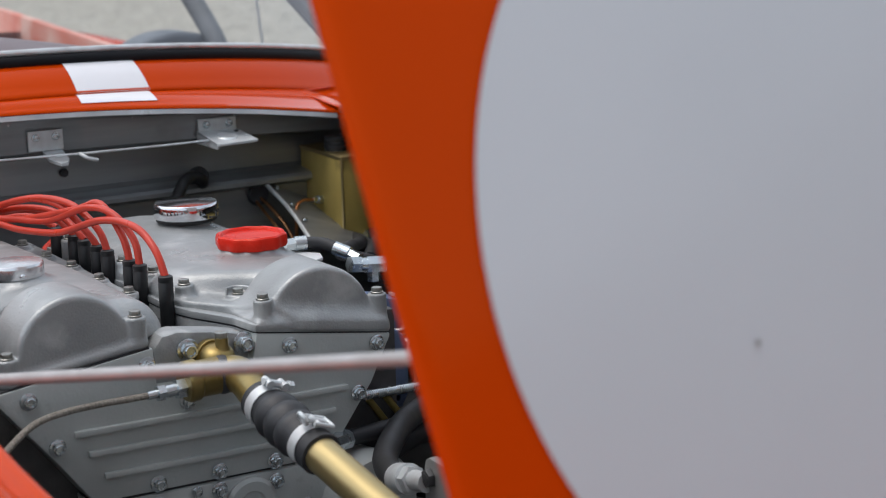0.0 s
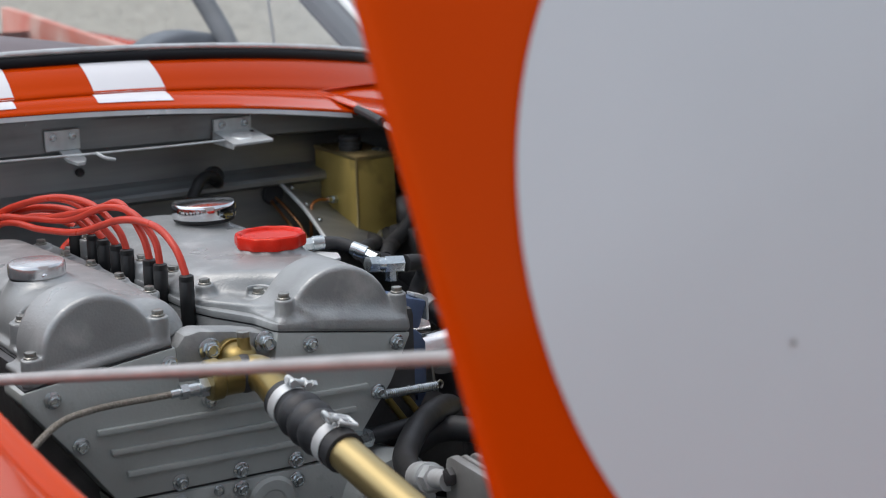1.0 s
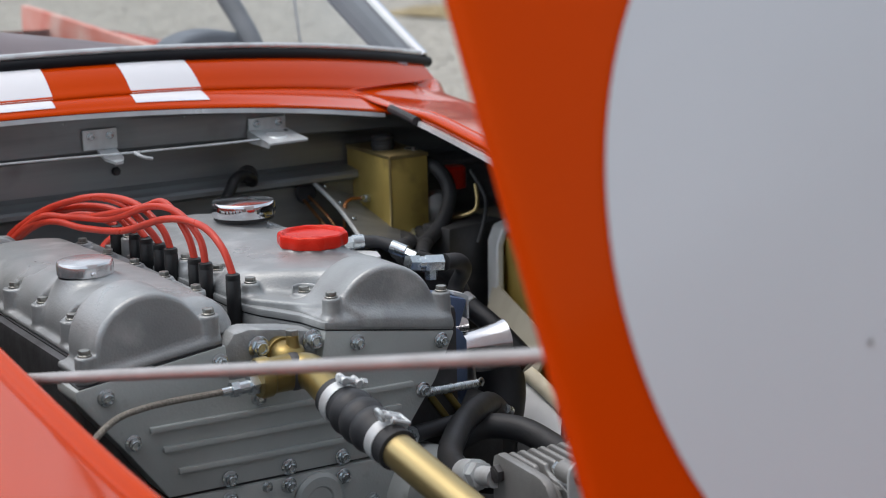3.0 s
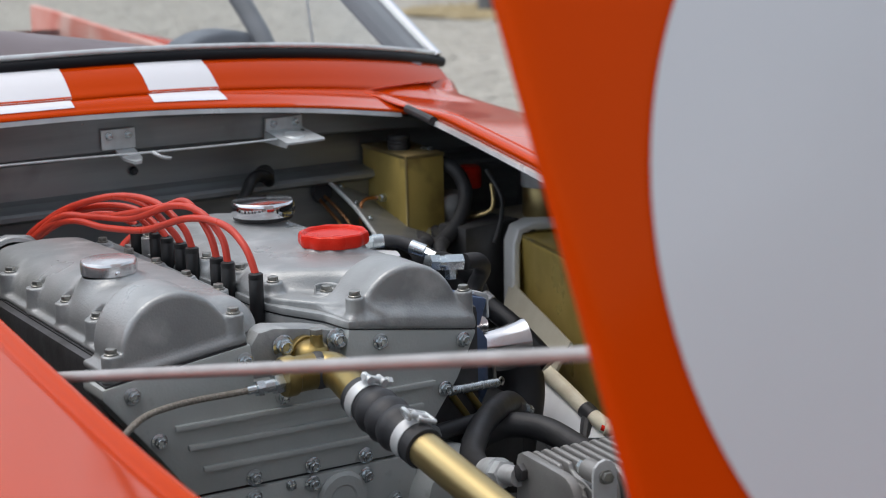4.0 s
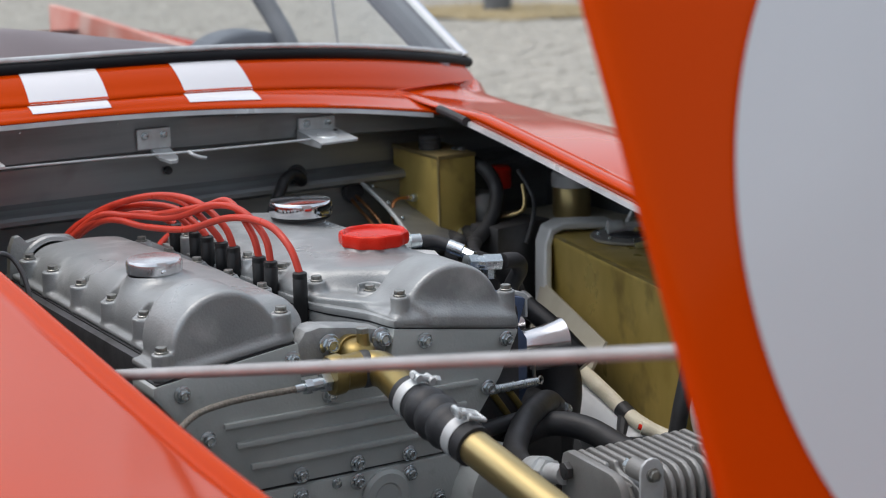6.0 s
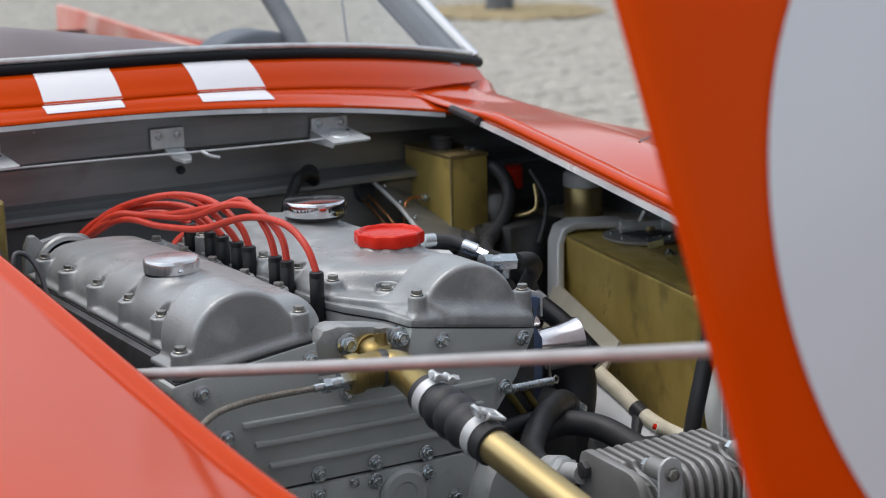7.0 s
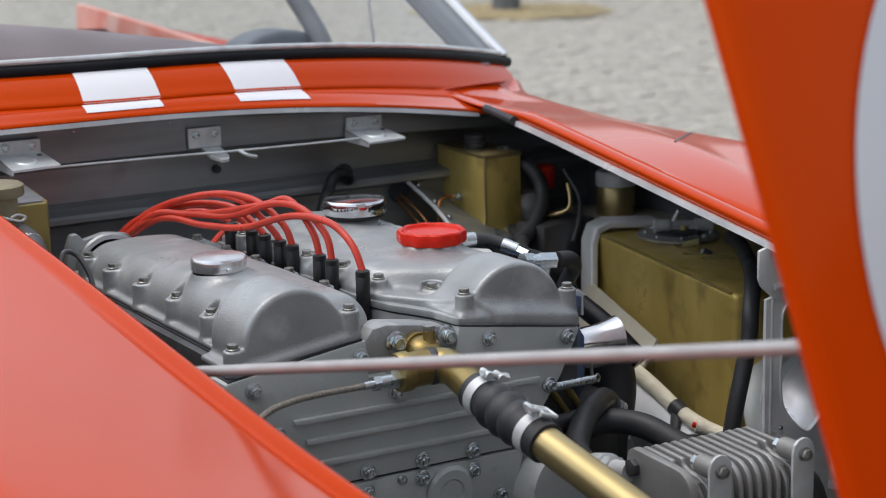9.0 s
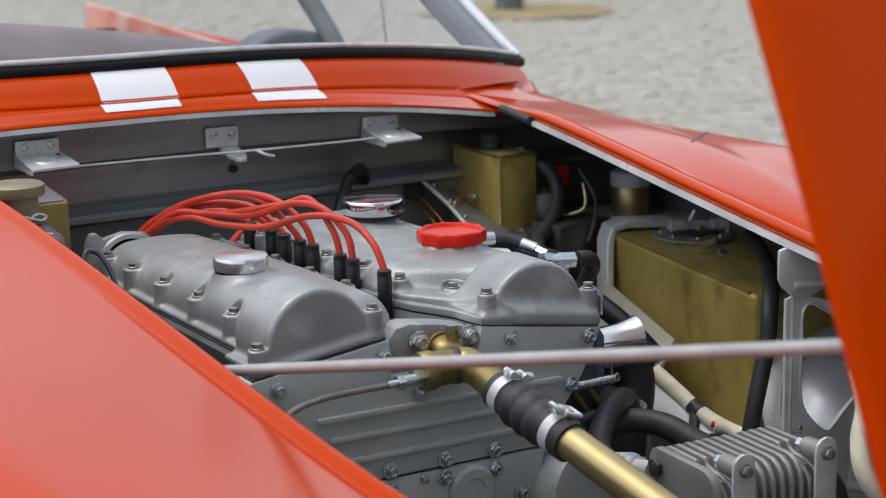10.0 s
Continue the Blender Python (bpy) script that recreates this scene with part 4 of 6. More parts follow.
part("lid", s, REDCAP, oc)

# plug boots and leads
boot = Shape()
boot.lathe([(0.0080, -0.070), (0.0082, -0.035), (0.0083, -0.008), (0.0080, -0.0075), (0.0080, -0.006), (0.0083, -0.0055), (0.0080, -0.001), (0.0055, 0.0005)], sides=20)
BOOTMESH = mesh_of("boot", boot, BOOT)
PLUGS = [0.132, 0.204, 0.234, 0.303, 0.336, 0.378, 0.413, 0.476]
WAY = [[(-0.008, 0.150, 0.668), (-0.012, 0.195, 0.686), (-0.022, 0.270, 0.683), (-0.040, 0.360, 0.657), (-0.058, 0.440, 0.649), (-0.085, 0.530, 0.645)],
       [(-0.006, 0.215, 0.668), (-0.014, 0.255, 0.692), (-0.024, 0.310, 0.692), (-0.040, 0.400, 0.665), (-0.064, 0.480, 0.658), (-0.090, 0.540, 0.648)],
       [(-0.008, 0.245, 0.668), (-0.016, 0.285, 0.699), (-0.026, 0.335, 0.687), (-0.046, 0.430, 0.665), (-0.066, 0.500, 0.653), (-0.095, 0.550, 0.638)],
       [(-0.010, 0.315, 0.664), (-0.022, 0.360, 0.687), (-0.040, 0.420, 0.690), (-0.060, 0.480, 0.678), (-0.078, 0.540, 0.658), (-0.095, 0.580, 0.633)],
       [(-0.012, 0.345, 0.655), (-0.028, 0.385, 0.683), (-0.046, 0.440, 0.687), (-0.064, 0.500, 0.672), (-0.085, 0.555, 0.648), (-0.100, 0.590, 0.625)],
       [(-0.010, 0.390, 0.651), (-0.022, 0.425, 0.669), (-0.042, 0.470, 0.671), (-0.062, 0.520, 0.661), (-0.080, 0.560, 0.648), (-0.100, 0.600, 0.623)],
       [(-0.010, 0.420, 0.648), (-0.024, 0.450, 0.665), (-0.048, 0.495, 0.665), (-0.066, 0.535, 0.653), (-0.082, 0.570, 0.638), (-0.100, 0.610, 0.613)],
       [(-0.012, 0.485, 0.645), (-0.030, 0.510, 0.653), (-0.050, 0.540, 0.648), (-0.066, 0.570, 0.638), (-0.085, 0.600, 0.623), (-0.100, 0.620, 0.603)]]
for y, way in zip(PLUGS, WAY):
    lead = thing("spark_plug_lead", (-0.005, y, 0.575), "red silicone spark plug lead with a black rubber boot", "plug lead", "spark plug leads")
    placed("boot", BOOTMESH, lead, (-0.005, y, 0.641))
    s = Shape()
    s.tube([(-0.005, y, 0.640)] + way + [(-0.125, 0.635, 0.575)], 0.0043, 12, 6)
    part("cable", s, LEAD, lead, "glossy red cable")
s = Shape()
s.tube([(-0.01, 0.50, 0.570), (0.0, 0.55, 0.595), (0.06, 0.60, 0.610), (0.10, 0.62, 0.590)], 0.0043, 10, 5)
s.tube([(-0.10, 0.60, 0.59), (-0.06, 0.60, 0.592), (-0.02, 0.57, 0.57)], 0.0043, 10, 5)
lone("coil_lead", s, LEAD, "red coil lead running behind the cam covers", "plug lead")
s = Shape()
s.lathe([(0.045, 0.0), (0.045, 0.05), (0.03, 0.06), (0.02, 0.09)], (-0.125, 0.645, 0.48), (0, 0, 1), 24)
lone("distributor", s, BOOT, "black distributor body behind the engine", "distributor")

# water outlet: cast flange, brass elbow, hose and pipe
wo = Shape()
wo.prism([(-0.072, 0.545), (0.034, 0.545), (0.037, 0.588), (0.030, 0.596), (0.0, 0.603), (-0.045, 0.610), (-0.062, 0.608), (-0.072, 0.595)], "y", 0.012, 0.045, 0.005)
part("water_outlet", wo, CAST, engine, "cast aluminium water outlet flange")
for x, z in ((-0.036, 0.590), (0.027, 0.587)):
    placed("nut", NUT, engine, (x, 0.011, z), (0, -1, 0)).scale = (1.35, 1.35, 1.35)
pipe = thing("water_pipe", (-0.02, -0.15, 0.50), "brass water pipe with a clamped rubber hose leading to the radiator", "pipe")
s = Shape()
s.lathe([(0.0195, -0.018), (0.0198, -0.004), (0.0188, 0.004), (0.0160, 0.010), (0.0110, 0.0135), (0.004, 0.0150)], (-0.010, -0.004, 0.5790), (0, -0.35, 1), 36)
s.lathe([(0.0185, -0.004), (0.0185, 0.004), (0.0175, 0.005), (0.010, 0.005)], (-0.012, 0.006, 0.5795), (0, -1, 0.1), 36)
s.lathe([(0.0085, -0.004), (0.0068, 0.002), (0.0068, 0.010), (0.006, 0.011)], (-0.006, -0.009, 0.592), (0, 0, 1), 16)
part("outlet_dome", s, ELBOW, pipe, "dull brass domed outlet")
s = Shape()
s.tube([(-0.0540, -0.030, 0.5695), (-0.034, -0.031, 0.5703), (-0.016, -0.033, 0.5708), (-0.006, -0.042, 0.5708), (-0.0055, -0.060, 0.5695), (-0.010, -0.085, 0.5665), (-0.0140, -0.112, 0.5618)], [0.0188, 0.0188, 0.0190, 0.0188, 0.0180, 0.0174, 0.0172], 32, 6)
part("elbow", s, ELBOW, pipe, "dull brass elbow")
s = Shape()
s.prism(hexagon(0.0076), "z", 0, 0.006, 0.0007, Matrix.Translation((-0.006, -0.009, 0.6020)))
part("bleed_screw", s, STEEL, pipe, "dull steel bleed screw")
s = Shape()
s.lathe([(0.010, -0.009), (0.0195, -0.0085), (0.0212, -0.006), (0.0212, 0.004), (0.0190, 0.006), (0.0185, 0.012)], (-0.0500, -0.030, 0.5697), (1, 0.0, 0.04), 32)
part("side_port", s, ELBOW, pipe, "dull brass end ring")
s = Shape()
s.lathe([(0.0188, -0.005), (0.0196, -0.003), (0.0198, 0.0), (0.0196, 0.003), (0.0188, 0.005)], (-0.0175, -0.0327, 0.5707), (1, -0.15, 0.02), 32)
part("solder_joint", s, STEEL_DARK, pipe, "dark soldered joint")
s = Shape()
s.tube([(-0.057, -0.031, 0.5640), (-0.068, -0.031, 0.5637)], 0.0105, 6)
s.tube([(-0.068, -0.031, 0.5637), (-0.080, -0.031, 0.5632)], 0.0068, 12)
s.tube([(-0.080, -0.031, 0.5632), (-0.088, -0.031, 0.563)], 0.0085, 6)
s.tube([(-0.088, -0.031, 0.563), (-0.098, -0.0305, 0.5625)], 0.0045, 12)
part("sensor", s, ZINC, pipe, "plated sender fitting")
HA, HB = Vector((-0.0142, -0.108, 0.5625)), Vector((-0.0095, -0.226, 0.5375))
ax = (HB - HA)
L = ax.length
ax.normalize()
s = Shape()
prof = [(0.0175, 0.0), (0.0205, 0.001), (0.0207, 0.028), (0.0228, 0.0315), (0.0243, 0.037), (0.0238, 0.042), (0.0214, 0.047), (0.0236, 0.052), (0.0247, 0.057), (0.0236, 0.062), (0.0214, 0.067), (0.0234, 0.072), (0.0240, 0.077), (0.0226, 0.082), (0.0208, 0.086), (0.0207, L - 0.001), (0.0175, L)]
s.lathe(prof, HA, ax, 36)
part("hose", s, RUBBER, pipe, "ribbed black rubber hose")
for d, tilt in ((0.016, 1.0), (0.100, 1.0)):
    c = HA + ax * d
    s = Shape()
    s.lathe([(0.0208, -0.006), (0.0217, -0.0062), (0.0217, 0.0062), (0.0208, 0.006)], c, ax, 36)
    up = Vector((0.35, -0.15, 0.92))
    up = (up - ax * up.dot(ax)).normalized()
    sd = ax.cross(up)
    p = c + up * 0.0245
    if d > 0.05:
        for k0, k1 in ((-0.010, -0.006), (0.006, 0.010)):
            s.tube([p + sd * k0 - ax * 0.009, p + sd * k0 + ax * 0.009], 0.0022, 8)
        for k0 in (-0.009, 0.009):
            s.tube([p - sd * 0.010 + ax * k0, p + sd * 0.012 + ax * k0], 0.0022, 8)
        q = p + sd * 0.020
        s.tube([q + 0.0058 * (math.cos(a) * ax + math.sin(a) * (up * 0.7 + sd * 0.7)) for a in span(0, 2 * math.pi, 12)], 0.0022, 8, 2)
        s.tube([p - sd * 0.004, p + sd * 0.016], 0.0032, 10)
        part("hose_clamp", s, DULLZINC, pipe, "plated hose clamp with a buckle and loop")
        continue
    s.tube([p - sd * 0.015, p + sd * 0.015], 0.0034, 12)
    s.tube([p - sd * 0.014, p - sd * 0.019], 0.0052, 6)
    s.tube([p + sd * 0.010 - ax * 0.0065, p + sd * 0.010 + ax * 0.0065], 0.0040, 12)
    s.tube([p - sd * 0.008 - ax * 0.0065, p - sd * 0.008 + ax * 0.0065], 0.0040, 12)
    part("hose_clamp", s, DULLZINC, pipe, "plated hose clamp")
s = Shape()
s.tube([HA + ax * (L - 0.02), HA + ax * (L + 0.12), HA + ax * (L + 0.28)], 0.0172, 32, 4)
part("pipe", s, BRASSY, pipe, "polished brass pipe")
s = Shape()
s.tube([(-0.096, -0.0305, 0.5626), (-0.120, -0.031, 0.5630), (-0.150, -0.036, 0.565), (-0.19, -0.050, 0.568), (-0.225, -0.062, 0.565), (-0.265, -0.085, 0.548), (-0.30, -0.10, 0.53)], 0.0034, 10, 6)
lone("sender_line", s, BRAID, "braided metal line running from the brass water port", "cable")

# ---- things in the engine bay ----
bt = thing("brass_header_tank", (0.51, 0.69, 0.53), "rectangular aged brass tank with a black screw cap", "tank")
s = Shape()
s.prism([(0.4775, 0.613), (0.5445, 0.614), (0.5655, 0.768), (0.4900, 0.768)], "z", 0.524, 0.658, 0.004)
part("body", s, BRASS, bt)
s = Shape()
s.prism([(0.4765, 0.612), (0.5455, 0.613), (0.5665, 0.769), (0.4890, 0.769)], "z", 0.6545, 0.6595, 0.0015)
part("top_seam", s, BRASSY, bt)
s = Shape()
s.lathe([(0.0165, 0.0), (0.0165, 0.005), (0.0178, 0.006), (0.0178, 0.009), (0.0165, 0.0105), (0.0178, 0.012), (0.0178, 0.014), (0.0162, 0.0155), (0.0172, 0.017), (0.0172, 0.021), (0.0155, 0.023), (0.009, 0.0235)], (0.508, 0.685, 0.658), (0, 0, 1), 28)
part("screw_cap", s, RUBBER, bt, "black ribbed screw cap")
s = Shape()
s.tube([(0.4780, 0.6137, 0.656), (0.4780, 0.6137, 0.527)], 0.0022, 8)
s.tube([(0.4905, 0.766, 0.6585), (0.4782, 0.6140, 0.6585)], 0.0020, 8)
s.tube([(0.4782, 0.6140, 0.6585), (0.5440, 0.6150, 0.6585)], 0.0020, 8)
part("corner_seam", s, BRASSY, bt, "bright soldered corner")
s = Shape()
s.tube([(0.537, 0.665, 0.659), (0.541, 0.640, 0.6605)], 0.004, 10)
part("bleed_nipple", s, ZINC, bt)
s = Shape()
s.tube([(0.490, 0.692, 0.5855), (0.474, 0.686, 0.5875)], 0.0062, 6)
s.tube([(0.474, 0.686, 0.5875), (0.464, 0.682, 0.589)], 0.0040, 10)
part("pipe_union", s, ZINC, bt, "plated pipe union")
for x, y, z in ((0.481, 0.604, 0.540), (0.517, 0.606, 0.540)):
    s = Shape()
    d = Vector((-0.15, -0.8, -0.3)).normalized()
    p = Vector((x, y + 0.012, z))
    s.tube([p, p + d * 0.018], 0.0085, 6)
    s.tube([p + d * 0.016, p + d * 0.028], 0.0065, 12)
    part("hose_union", s, ZINC, bt, "plated hose union")
s = Shape()
s.box(0.472, 0.58, 0.605, 0.775, 0.516, 0.524, 0.002)
part("tray", s, DARK, bt)

for pts in ([(0.486, 0.690, 0.586), (0.458, 0.680, 0.590), (0.442, 0.672, 0.592), (0.429, 0.665, 0.588), (0.424, 0.66, 0.576), (0.423, 0.66, 0.55), (0.426, 0.67, 0.50)],
            [(0.406, 0.745, 0.592), (0.412, 0.72, 0.578), (0.420, 0.69, 0.555), (0.425, 0.67, 0.53)],
            [(0.398, 0.745, 0.588), (0.400, 0.71, 0.570), (0.404, 0.68, 0.550), (0.41, 0.66, 0.52)]):
    s = Shape()
    s.tube(pts, 0.0026, 10, 6)
    lone("brake_pipe", s, COPPER, "thin bent copper brake pipe beside the firewall", "pipe", "copper pipes")
s = Shape()
s.tube([(0.308, 0.760, 0.622), (0.306, 0.725, 0.627), (0.296, 0.715, 0.637), (0.281, 0.710, 0.641), (0.265, 0.700, 0.636), (0.254, 0.690, 0.626), (0.235, 0.670, 0.612), (0.218, 0.650, 0.595)], 0.0088, 14, 5)
lone("firewall_cable", s, BOOT, "black cable leaving a firewall grommet", "cable")
gu = thing("gusset", (0.46, 0.65, 0.53), "bare aluminium gusset panel riveted to the firewall", "panel")
s = Shape()
top = [(0.412, 0.744, 0.6155), (0.408, 0.650, 0.5865), (0.393, 0.560, 0.5580), (0.52, 0.560, 0.5280), (0.60, 0.744, 0.5300)]
s.solid([[(x, y, z - 0.004) for x, y, z in top], top])
part("sheet", s, SHEET, gu)
s = Shape()
s.tube([(0.4115, 0.742, 0.6155), (0.4078, 0.650, 0.5868), (0.3930, 0.560, 0.5585)], 0.0032, 10, 4)
part("folded_edge", s, DULLZINC, gu, "bright folded edge")
for t in (0.12, 0.45, 0.75):
    placed("rivet", SMALLBOLT, gu, (0.424 - 0.012 * t, 0.735 - 0.16 * t, 0.6118 - 0.05 * t), (0.25, -0.25, 0.93)).scale = (0.7, 0.7, 0.6)
s = Shape()
s.tube([(0.552, 0.635, 0.640), (0.561, 0.610, 0.631), (0.568, 0.595, 0.606), (0.554, 0.575, 0.580), (0.519, 0.550, 0.555), (0.472, 0.520, 0.543), (0.414, 0.480, 0.541)], 0.0110, 14, 6)
lone("breather_hose", s, RUBBER, "thick black rubber hose beside the brass tank", "hose")
hn = thing("blower_unit", (0.575, 0.62, 0.55), "rounded silver blower housing with a red cap", "blower")
s = Shape()
s.lathe([(0.010, -0.026), (0.024, -0.020), (0.029, -0.007), (0.029, 0.005), (0.022, 0.016), (0.006, 0.021)], (0.573, 0.640, 0.567), (-0.4, -0.9, 0.1), 28)
part("housing", s, ALLOY, hn)
s = Shape()
s.lathe([(0.018, 0), (0.019, 0.004), (0.019, 0.03), (0.015, 0.034)], (0.622, 0.665, 0.590), (0, 0, 1), 20)
part("red_cap", s, REDCAP, hn, "red plastic cap")
s = Shape()
s.tube([(0.552, 0.59, 0.560), (0.585, 0.55, 0.575), (0.60, 0.57, 0.61)], 0.003, 8, 5)
part("pipe", s, BRASSY, hn)
s = Shape()
s.box(0.55, 0.62, 0.58, 0.65, 0.52, 0.55, 0.004)
part("foot", s, DARK, hn)
s = Shape()
s.tube([(0.585, 0.56, 0.635), (0.59, 0.53, 0.60), (0.57, 0.50, 0.575), (0.55, 0.49, 0.54)], 0.0032, 10, 5)
lone("wiring_loop", s, RUBBER, "loop of black wiring under the fender", "cable")
rs = thing("brake_reservoir", (0.703, 0.585, 0.55), "small brass fluid reservoir with a grey lid under the fender", "reservoir")
s = Shape()
s.lathe([(0.029, 0.0), (0.030, 0.004), (0.030, 0.045), (0.028, 0.048)], (0.703, 0.585, 0.548), (0, 0, 1), 28)
part("pot", s, BRASSY, rs)
s = Shape()
s.lathe([(0.0315, 0.0), (0.032, 0.003), (0.032, 0.018), (0.029, 0.022), (0.010, 0.024)], (0.703, 0.585, 0.595), (0, 0, 1), 28)
part("lid", s, SILVER, rs, "grey lid")
s = Shape()
s.box(0.63, 0.80, 0.50, 0.68, 0.525, 0.548, 0.004)
part("shelf", s, TANPAINT, rs)
s = Shape()
s.prism([(0.52, 0.52), (0.63, 0.54), (0.62, 0.60), (0.51, 0.58)], "z", 0.40, 0.560, 0.004)
lone("relay_box", s, STEEL_DARK, "dark metal relay box under the fender", "box")

# large brass tank with its strap and sender
gt = thing("brass_oil_tank", (0.63, 0.29, 0.32), "large aged brass oil tank held by a grey strap", "tank")
s = Shape()
s.prism([(0.500, 0.080), (0.596, 0.500), (0.800, 0.470), (0.775, 0.062), (0.545, 0.066)], "z", 0.300, 0.548, 0.010, segments=4)
part("body", s, BRASS, gt)
s = Shape()
s.tube([(0.5055, 0.092, 0.5460), (0.598, 0.495, 0.5460)], 0.0024, 8)
s.tube([(0.5050, 0.090, 0.540), (0.5050, 0.090, 0.302)], 0.0024, 8)
part("seam", s, OLDBRASS, gt, "soldered brass seam")
s = Shape()
s.lathe([(0.030, 0.0), (0.058, 0.0), (0.060, 0.002), (0.060, 0.005), (0.057, 0.006), (0.030, 0.006)], (0.668, 0.392, 0.5485), (0, 0, 1), 40)
part("sender_ring", s, ALLOY, gt, "grey sender ring")
s = Shape()
s.lathe([(0.034, 0.0), (0.034, 0.005), (0.026, 0.007)], (0.668, 0.392, 0.553), (0, 0, 1), 30)
part("sender_plate", s, RUBBER, gt)
for k in range(8):
    a = k * math.pi / 4 + 0.2
    placed("screw", SMALLBOLT, gt, (0.668 + 0.048 * math.cos(a), 0.392 + 0.048 * math.sin(a), 0.5545)).scale = (0.6, 0.6, 0.6)
s = Shape()
s.tube([(0.640, 0.405, 0.566), (0.700, 0.375, 0.566)], 0.0075, 6)
s.tube([(0.690, 0.380, 0.566), (0.712, 0.369, 0.566)], 0.0098, 12)
s.tube([(0.636, 0.407, 0.566), (0.655, 0.398, 0.566)], 0.010, 12)
s.tube([(0.662, 0.395, 0.556), (0.662, 0.395, 0.572), (0.668, 0.39, 0.588)], 0.0035, 8, 3)
part("union", s, DULLZINC, gt, "plated pipe union")
s = Shape()
s.tube([(0.675, 0.388, 0.555), (0.675, 0.388, 0.566)], 0.009, 12)
part("union_base", s, BRASSY, gt)
st = Shape()
pts = [(0.566, 0.470, 0.40), (0.578, 0.487, 0.47), (0.586, 0.497, 0.535), (0.596, 0.500, 0.553), (0.615, 0.497, 0.5595), (0.69, 0.47, 0.5565)]
rows = []
for i, p in enumerate(pts):
    d = (Vector(pts[min(i + 1, 5)]) - Vector(pts[max(i - 1, 0)])).normalized()
    w = Vector((0.25, 0.97, 0)) * 0.021
    nrm = d.cross(w).normalized() * 0.006
    c = Vector(p)
    rows.append([c - w - nrm, c - w + nrm, c + w + nrm, c + w - nrm])
st.solid(rows)
strap = part("strap", st, GREYPAINT, gt, "grey painted strap", sharp=50)
mod = strap.modifiers.new("round", "BEVEL")
mod.width, mod.segments = 0.003, 2
s = Shape()
a, b, c, d = Vector((0.578, 0.492, 0.480)), Vector((0.484, 0.215, 0.462)), Vector((0.455, 0.215, 0.420)), Vector((0.520, 0.450, 0.400))
nn = (b - a).cross(d - a).normalized() * 0.004
s.solid([[a, b, c, d], [p + nn for p in (a, b, c, d)]])
part("mounting_plate", s, TANPAINT, gt, "khaki mounting plate")
s = Shape()
s.box(0.50, 0.80, 0.06, 0.48, 0.165, 0.300, 0.006)
part("cradle", s, DARK, gt)
s = Shape()
s.tube([(0.680, 0.29, 0.562), (0.664, 0.27, 0.568), (0.626, 0.21, 0.571), (0.570, 0.13, 0.566), (0.512, 0.062, 0.562), (0.486, 0.036, 0.537), (0.479, 0.030, 0.506), (0.466, 0.025, 0.470), (0.447, 0.020, 0.413), (0.435, 0.02, 0.35)], 0.0105, 16, 6)
lone("tank_hose", s, RUBBER, "black rubber hose running down the brass oil tank", "hose")
s = Shape()
s.tube([(0.612, 0.315, 0.560), (0.628, 0.300, 0.566)], 0.008, 6)
s.tube([(0.622, 0.285, 0.552), (0.632, 0.28, 0.545)], 0.006, 10)
lone("tank_hose_union", s, ZINC, "plated union on top of the brass oil tank", "union")

# lamp bracket and bowl by the fender edge
lb = thing("lamp_bracket", (0.44, -0.06, 0.30), "silver painted bracket plate with a rounded cut-out and shield", "bracket")
s = Shape()
T = Matrix.Translation((0.408, -0.06, -0.006)) @ Matrix.Rotation(radians(-12), 4, "Z")
s.prism([(0.0, 0.647), (0.012, 0.651), (0.090, 0.624), (0.092, 0.611), (0.050, 0.592), (0.035, 0.586), (0.022, 0.588), (0.004, 0.604), (0.0, 0.613)], "y", -0.003, 0.003, 0.002, T)
part("shield", s, SILVER, lb)
WIN = [(0.0347, 0.530), (0.0340, 0.554), (0.0357, 0.572), (0.0449, 0.580), (0.0633, 0.571), (0.0961, 0.550), (0.1238, 0.532), (0.134, 0.507), (0.1349, 0.484), (0.1289, 0.473), (0.1124, 0.460), (0.093, 0.441),
       (0.0808, 0.427), (0.0715, 0.421), (0.0585, 0.429), (0.0439, 0.445), (0.0357, 0.464), (0.0335, 0.496)]
RIM = [(0.0124, 0.533), (0.0122, 0.556), (0.0124, 0.587), (0.0296, 0.593), (0.0624, 0.583), (0.1022, 0.567), (0.1432, 0.542), (0.1544, 0.511), (0.1553, 0.481), (0.1493, 0.464), (0.1369, 0.445), (0.1206, 0.426),
       (0.1083, 0.400), (0.0961, 0.30), (0.0633, 0.30), (0.0369, 0.30), (0.0140, 0.30), (0.0128, 0.487)]
s = Shape()
s.grid([[T @ Vector((a, d, z)) for (a, z) in loop] for loop, d in ((WIN, 0.006), (WIN, 0.0), (RIM, 0.0), (RIM, 0.006), (WIN, 0.006))], True)
part("frame", s, SILVER, lb, sharp=25)
s = Shape()
s.tube([T @ Vector((a - 0.0008, -0.0008, z)) for a, z in WIN + WIN[:1]], 0.0016, 8, 4)
part("bead", s, SILVER, lb)
s = Shape()
s.tube([T @ Vector((0.0205, 0.0006, z)) for z in (0.588, 0.45, 0.31)], 0.0022, 8, 2)
part("pressed_rib", s, SILVER, lb)
for x, z in ((0.034, 0.43), (0.060, 0.405)):
    placed("bolt", SMALLBOLT, lb, T @ Vector((x, -0.001, z)), (0, -1, 0)).scale = (0.55, 0.55, 0.4)
s = Shape()
s.tube([T @ Vector((0.020, -0.004, 0.604)), T @ Vector((0.10, -0.012, 0.606))], 0.0045, 10)
part("rod", s, SILVER, lb)
s = Shape()
